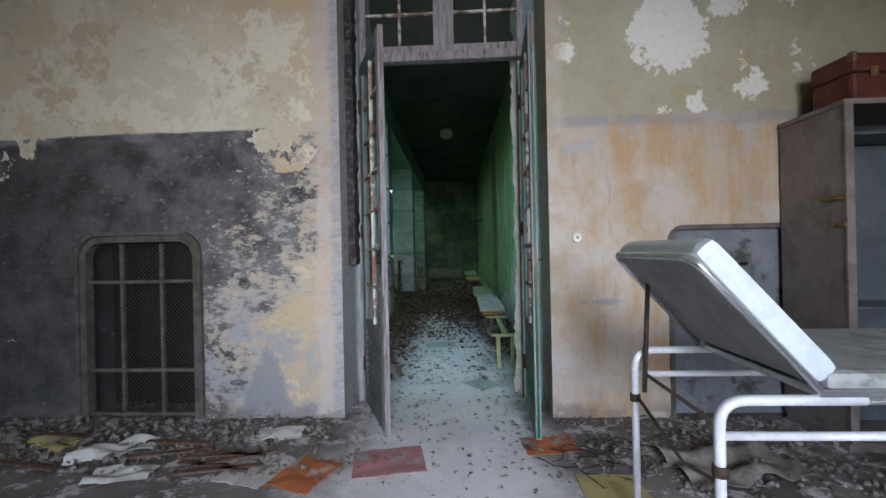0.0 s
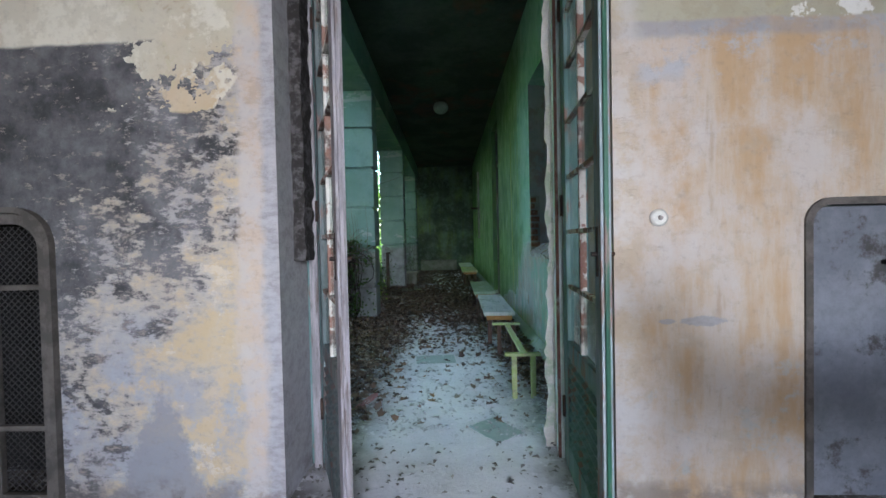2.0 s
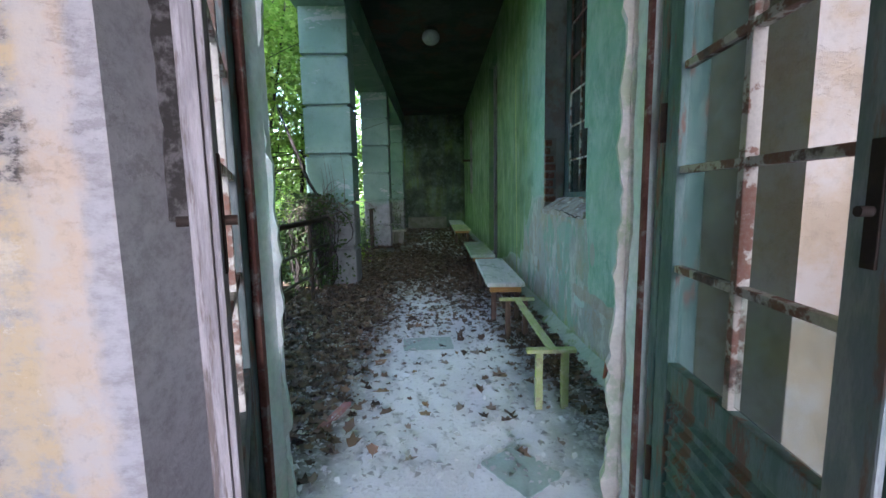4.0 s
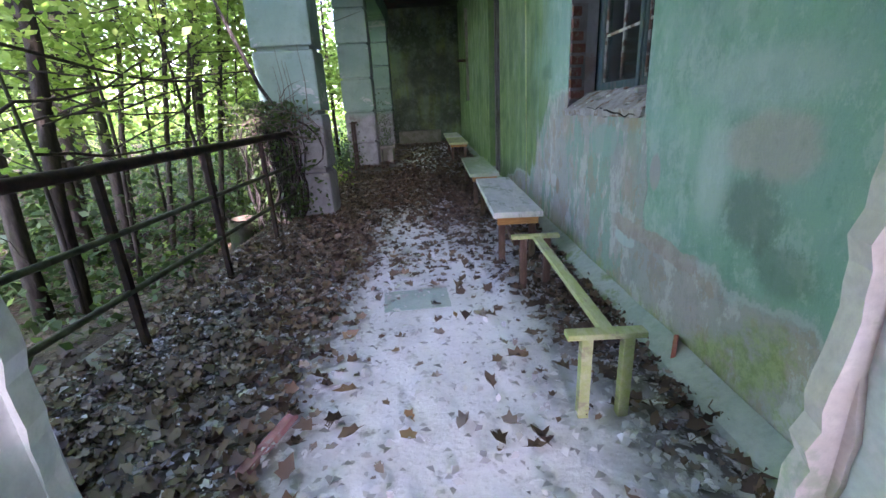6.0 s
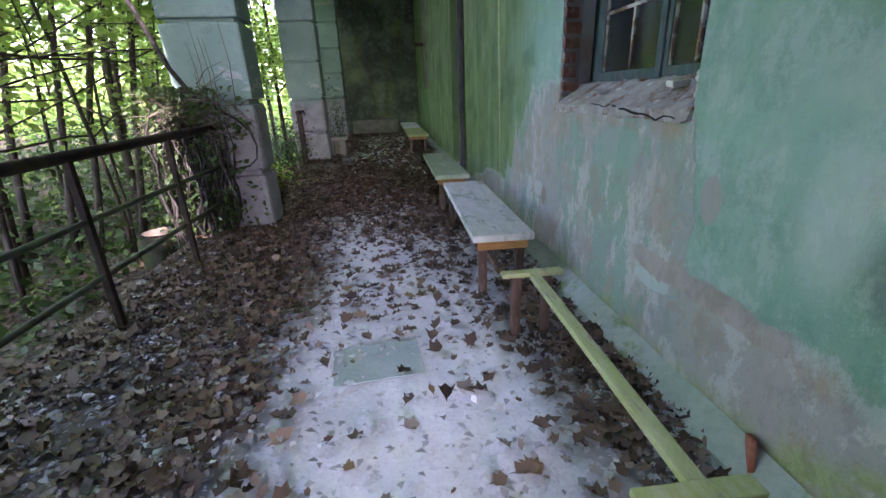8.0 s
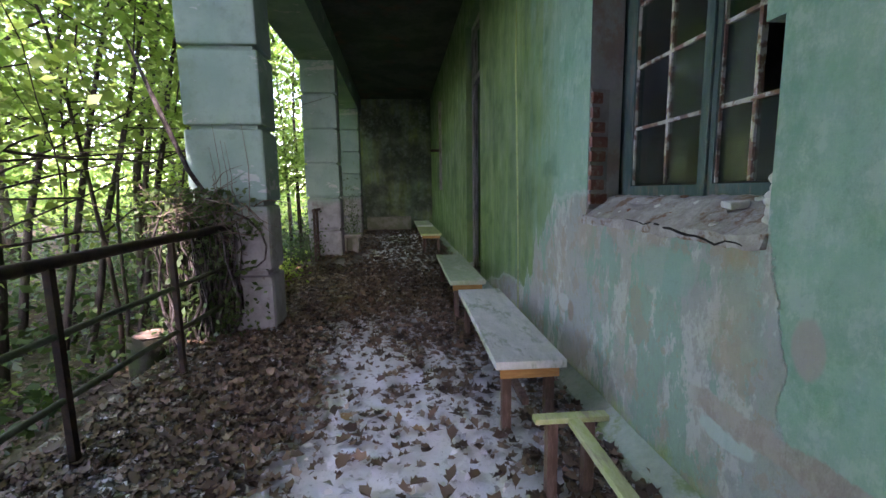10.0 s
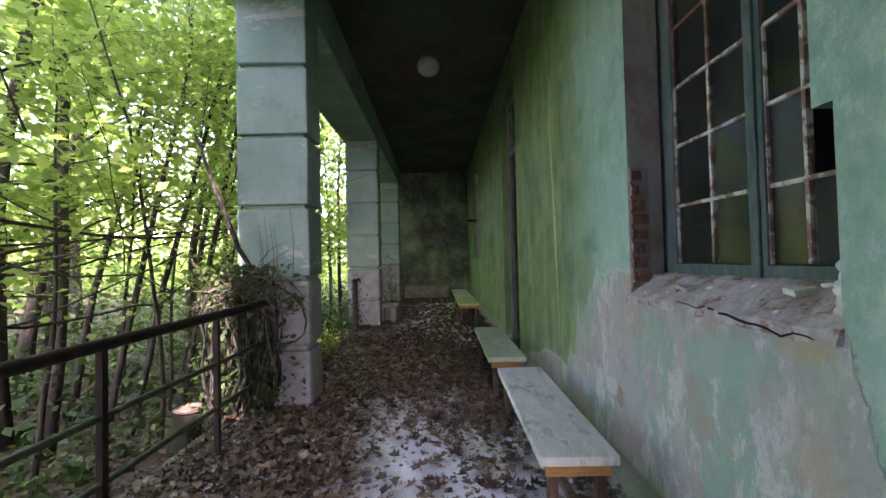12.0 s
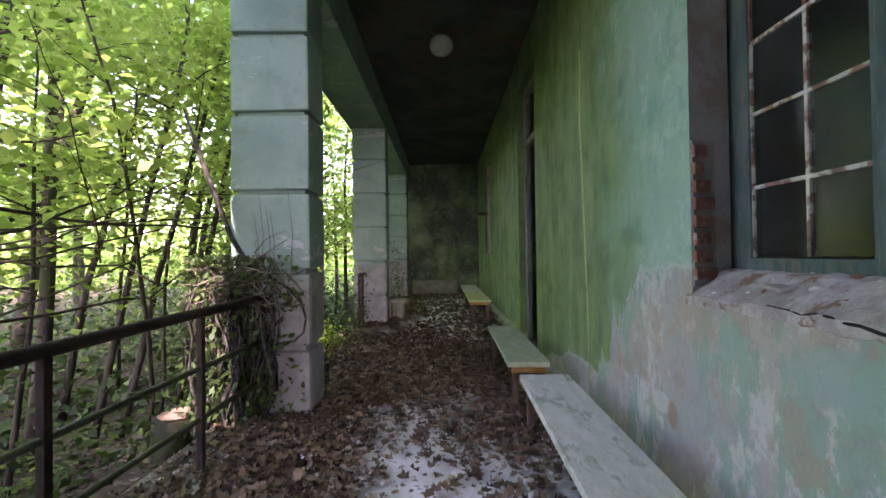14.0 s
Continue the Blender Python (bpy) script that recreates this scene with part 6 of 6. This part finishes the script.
sheet("linoleum_tile", "bent orange linoleum tile on the dusty floor", "tile", -0.93, 2.45, 0.30, 0.36, -18, ORANGE, 0.02, 2)
sheet("linoleum_tile", "scuffed pale linoleum tile on the dusty floor", "tile", -1.26, 2.50, 0.34, 0.36, -15, PAPER, 0.02, 3)
sheet("card_sheet", "faded pink card trodden into the floor", "card", -0.45, 2.60, 0.44, 0.34, 12, PINK, 0.012, 4)
sheet("linoleum_tile", "torn orange linoleum piece under the door leaf", "tile", 0.60, 2.83, 0.36, 0.24, 8, ORANGE, 0.014, 5)
sheet("card_sheet", "yellowed card sheet on the floor", "card", 0.84, 2.32, 0.34, 0.26, 2, YELLOW, 0.02, 6)
sheet("paper_sheet", "curled white paper sheet on rubble", "paper", -1.32, 2.98, 0.34, 0.20, 6, PAPER, 0.10, 7)
sheet("paper_sheet", "crumpled dirty white paper on rubble", "paper", -2.35, 2.72, 0.50, 0.22, 22, PAPER, 0.09, 8)
sheet("paper_sheet", "crumpled dirty paper near the wall", "paper", -2.05, 2.42, 0.36, 0.18, 10, PAPER, 0.08, 9)
sheet("paper_sheet", "torn grey paper on the floor", "paper", -2.9, 2.85, 0.4, 0.2, -20, YELLOW, 0.06, 10)
sheet("glass_sheet", "pale green pane lying on the dust", "pane", 0.20, 4.12, 0.24, 0.30, 38, PANE_FLOOR, 0.004, 11)
sheet("paper_sheet", "pale green sheet trodden into the dust", "sheet", -0.30, 5.85, 0.42, 0.30, 6, PANE_FLOOR, 0.006, 12)
sheet("plaster_slab", "flat pale plaster slab on the floor", "plaster", -0.62, 5.05, 0.24, 0.16, 30, CHIP, 0.01, 13)
sheet("cloth", "crumpled grey-white cloth beyond the bed", "cloth", 1.62, 2.55, 0.75, 0.42, 14, RUBBLE, 0.20, 14)
sheet("floor_board", "dark flat board under the bed", "board", 2.3, 1.95, 0.9, 0.5, -28, RUBBLE, 0.02, 15)

# rubble heaps at the foot of the room wall, and cables
def stones(name, label, n, xr, yr, size, material, seed, m=I4):
    rr = np.random.default_rng(seed)
    bm = bmesh.new()
    for _ in range(n):
        s = rr.uniform(*size)
        res = bmesh.ops.create_icosphere(bm, subdivisions=1, radius=s)
        mm = Matrix.Translation((rr.uniform(*xr), rr.uniform(*yr), s * 0.25)) @ Euler(rr.uniform(0, 6, 3)).to_matrix().to_4x4() @ Matrix.Diagonal((*rr.uniform(0.4, 1.2, 3), 1))
        for v in res["verts"]:
            v.co = mm @ (v.co * rr.uniform(0.7, 1.15))
    ob = solid(name, bm, material, label, "rubble", m)
    return tagged(ob, kind="stuff")


stones("rubble", "grey plaster rubble along the foot of the wall", 520, (-3.9, -0.95), (2.45, 3.28), (0.008, 0.038), RUBBLE, 61)
stones("rubble", "grey plaster rubble by the hatch", 320, (0.78, 2.5), (2.2, 3.28), (0.008, 0.03), RUBBLE, 62)
stones("rubble", "pale plaster crumbs along the green wall", 180, (0.55, 0.98), (4.3, 8.5), (0.006, 0.028), CHIP, 63, K)
for i in range(12):
    bm = bmesh.new()
    p = Vector((r.uniform(0.72, 1.3), r.uniform(2.5, 3.1), 0.015))
    a = r.uniform(0, 6.28)
    q = [p]
    for s in range(7):
        a += r.normal(0, 0.5)
        q.append(q[-1] + Vector((math.cos(a) * 0.07, math.sin(a) * 0.07, r.normal(0, 0.006))))
        q[-1].z = max(0.008, q[-1].z)
    tube(bm, q, 0.003, 5)
    solid("cable", bm, BLACK, "loose black cable on the dusty floor", "cable", I4, "cable scraps")
for i in range(9):
    bm = bmesh.new()
    p = Vector((r.uniform(-3.4, -1.2), r.uniform(2.3, 3.1), 0.02))
    a = r.uniform(-0.5, 0.5)
    box(bm, -0.25, 0.25, -0.02, 0.02, 0, 0.012, 0.002, Matrix.Translation(p) @ Matrix.Rotation(a, 4, "Z"))
    solid("wood_lath", bm, LEG_WOOD, "splintered dark wooden lath on rubble", "lath", I4, "wood scraps")

bm = bmesh.new()
box(bm, -0.02, 0.02, -0.16, 0.16, 0.0, 0.03, 0.003)
solid("wood_stick", bm, PINK, "short pinkish stick on the leaf litter", "stick", pose(-0.80, 4.62, 0.0, 0, 0, -16))
bm = roughen(new_box(-0.04, 0.04, -0.010, 0.010, 0, 0.15, 0.005), 0.012, 9)
solid("tile_shard", bm, RED_TILE, "broken red tile shard leaning on the green wall", "tile", K @ pose(0.93, 4.98, 0.0, 0, 30, 55))
bm = bmesh.new()
for i in range(9):
    bmesh.ops.create_icosphere(bm, subdivisions=2, radius=0.026 - 0.0012 * i, matrix=Matrix.Translation((0.006 * i + r.normal(0, 0.006), r.normal(0, 0.006), 0.012 + 0.026 * i)))
roughen(bm, 0.012, 30)
solid("plaster_clump", bm, CERAMIC, "lump of white plaster on the window sill", "plaster", K @ pose(1.06, 5.66, 1.17, 0, -8, 0))
bm = roughen(new_box(-0.04, 0.04, -0.03, 0.03, 0, 0.03, 0.01), 0.01, 11)
solid("plaster_clump", bm, CERAMIC, "small white plaster piece on the window sill", "plaster", K @ pose(1.10, 5.86, 1.21))
bm = roughen(new_box(-0.05, 0.05, -0.05, 0.05, 0, 0.02, 0.008), 0.02, 8)
solid("plaster_clump", bm, MORTAR, "flat brownish plaster flake on the window sill", "plaster", K @ pose(1.08, 6.45, 1.19))

# crumbs and a crack along the broken sill
for i in range(26):
    y = r.uniform(5.7, 6.85)
    x = r.uniform(1.02, 1.2)
    bm = bmesh.new()
    bmesh.ops.create_icosphere(bm, subdivisions=1, radius=r.uniform(0.008, 0.022))
    for v in bm.verts:
        v.co = Vector((v.co.x * 1.4, v.co.y, v.co.z * 0.6)) * r.uniform(0.75, 1.2)
    solid("plaster_crumb", bm, (SILL, CERAMIC, BRICK)[i % 3], "crumb of fallen plaster on the window sill", "plaster", K @ pose(x, y, 1.135 + 0.6 * (x - 1.0), 0, 0, r.uniform(0, 180)), "crumbs on the sill")
part("crack", tube(bmesh.new(), [(0.988 + r.normal(0, 0.001), 5.66 + 0.05 * i, 1.085 + 0.004 * i + r.normal(0, 0.006)) for i in range(16)], [0.002 + 0.004 * math.sin(i / 15 * math.pi) for i in range(16)], 5), BLACK, right_wall, "dark crack under the sill")
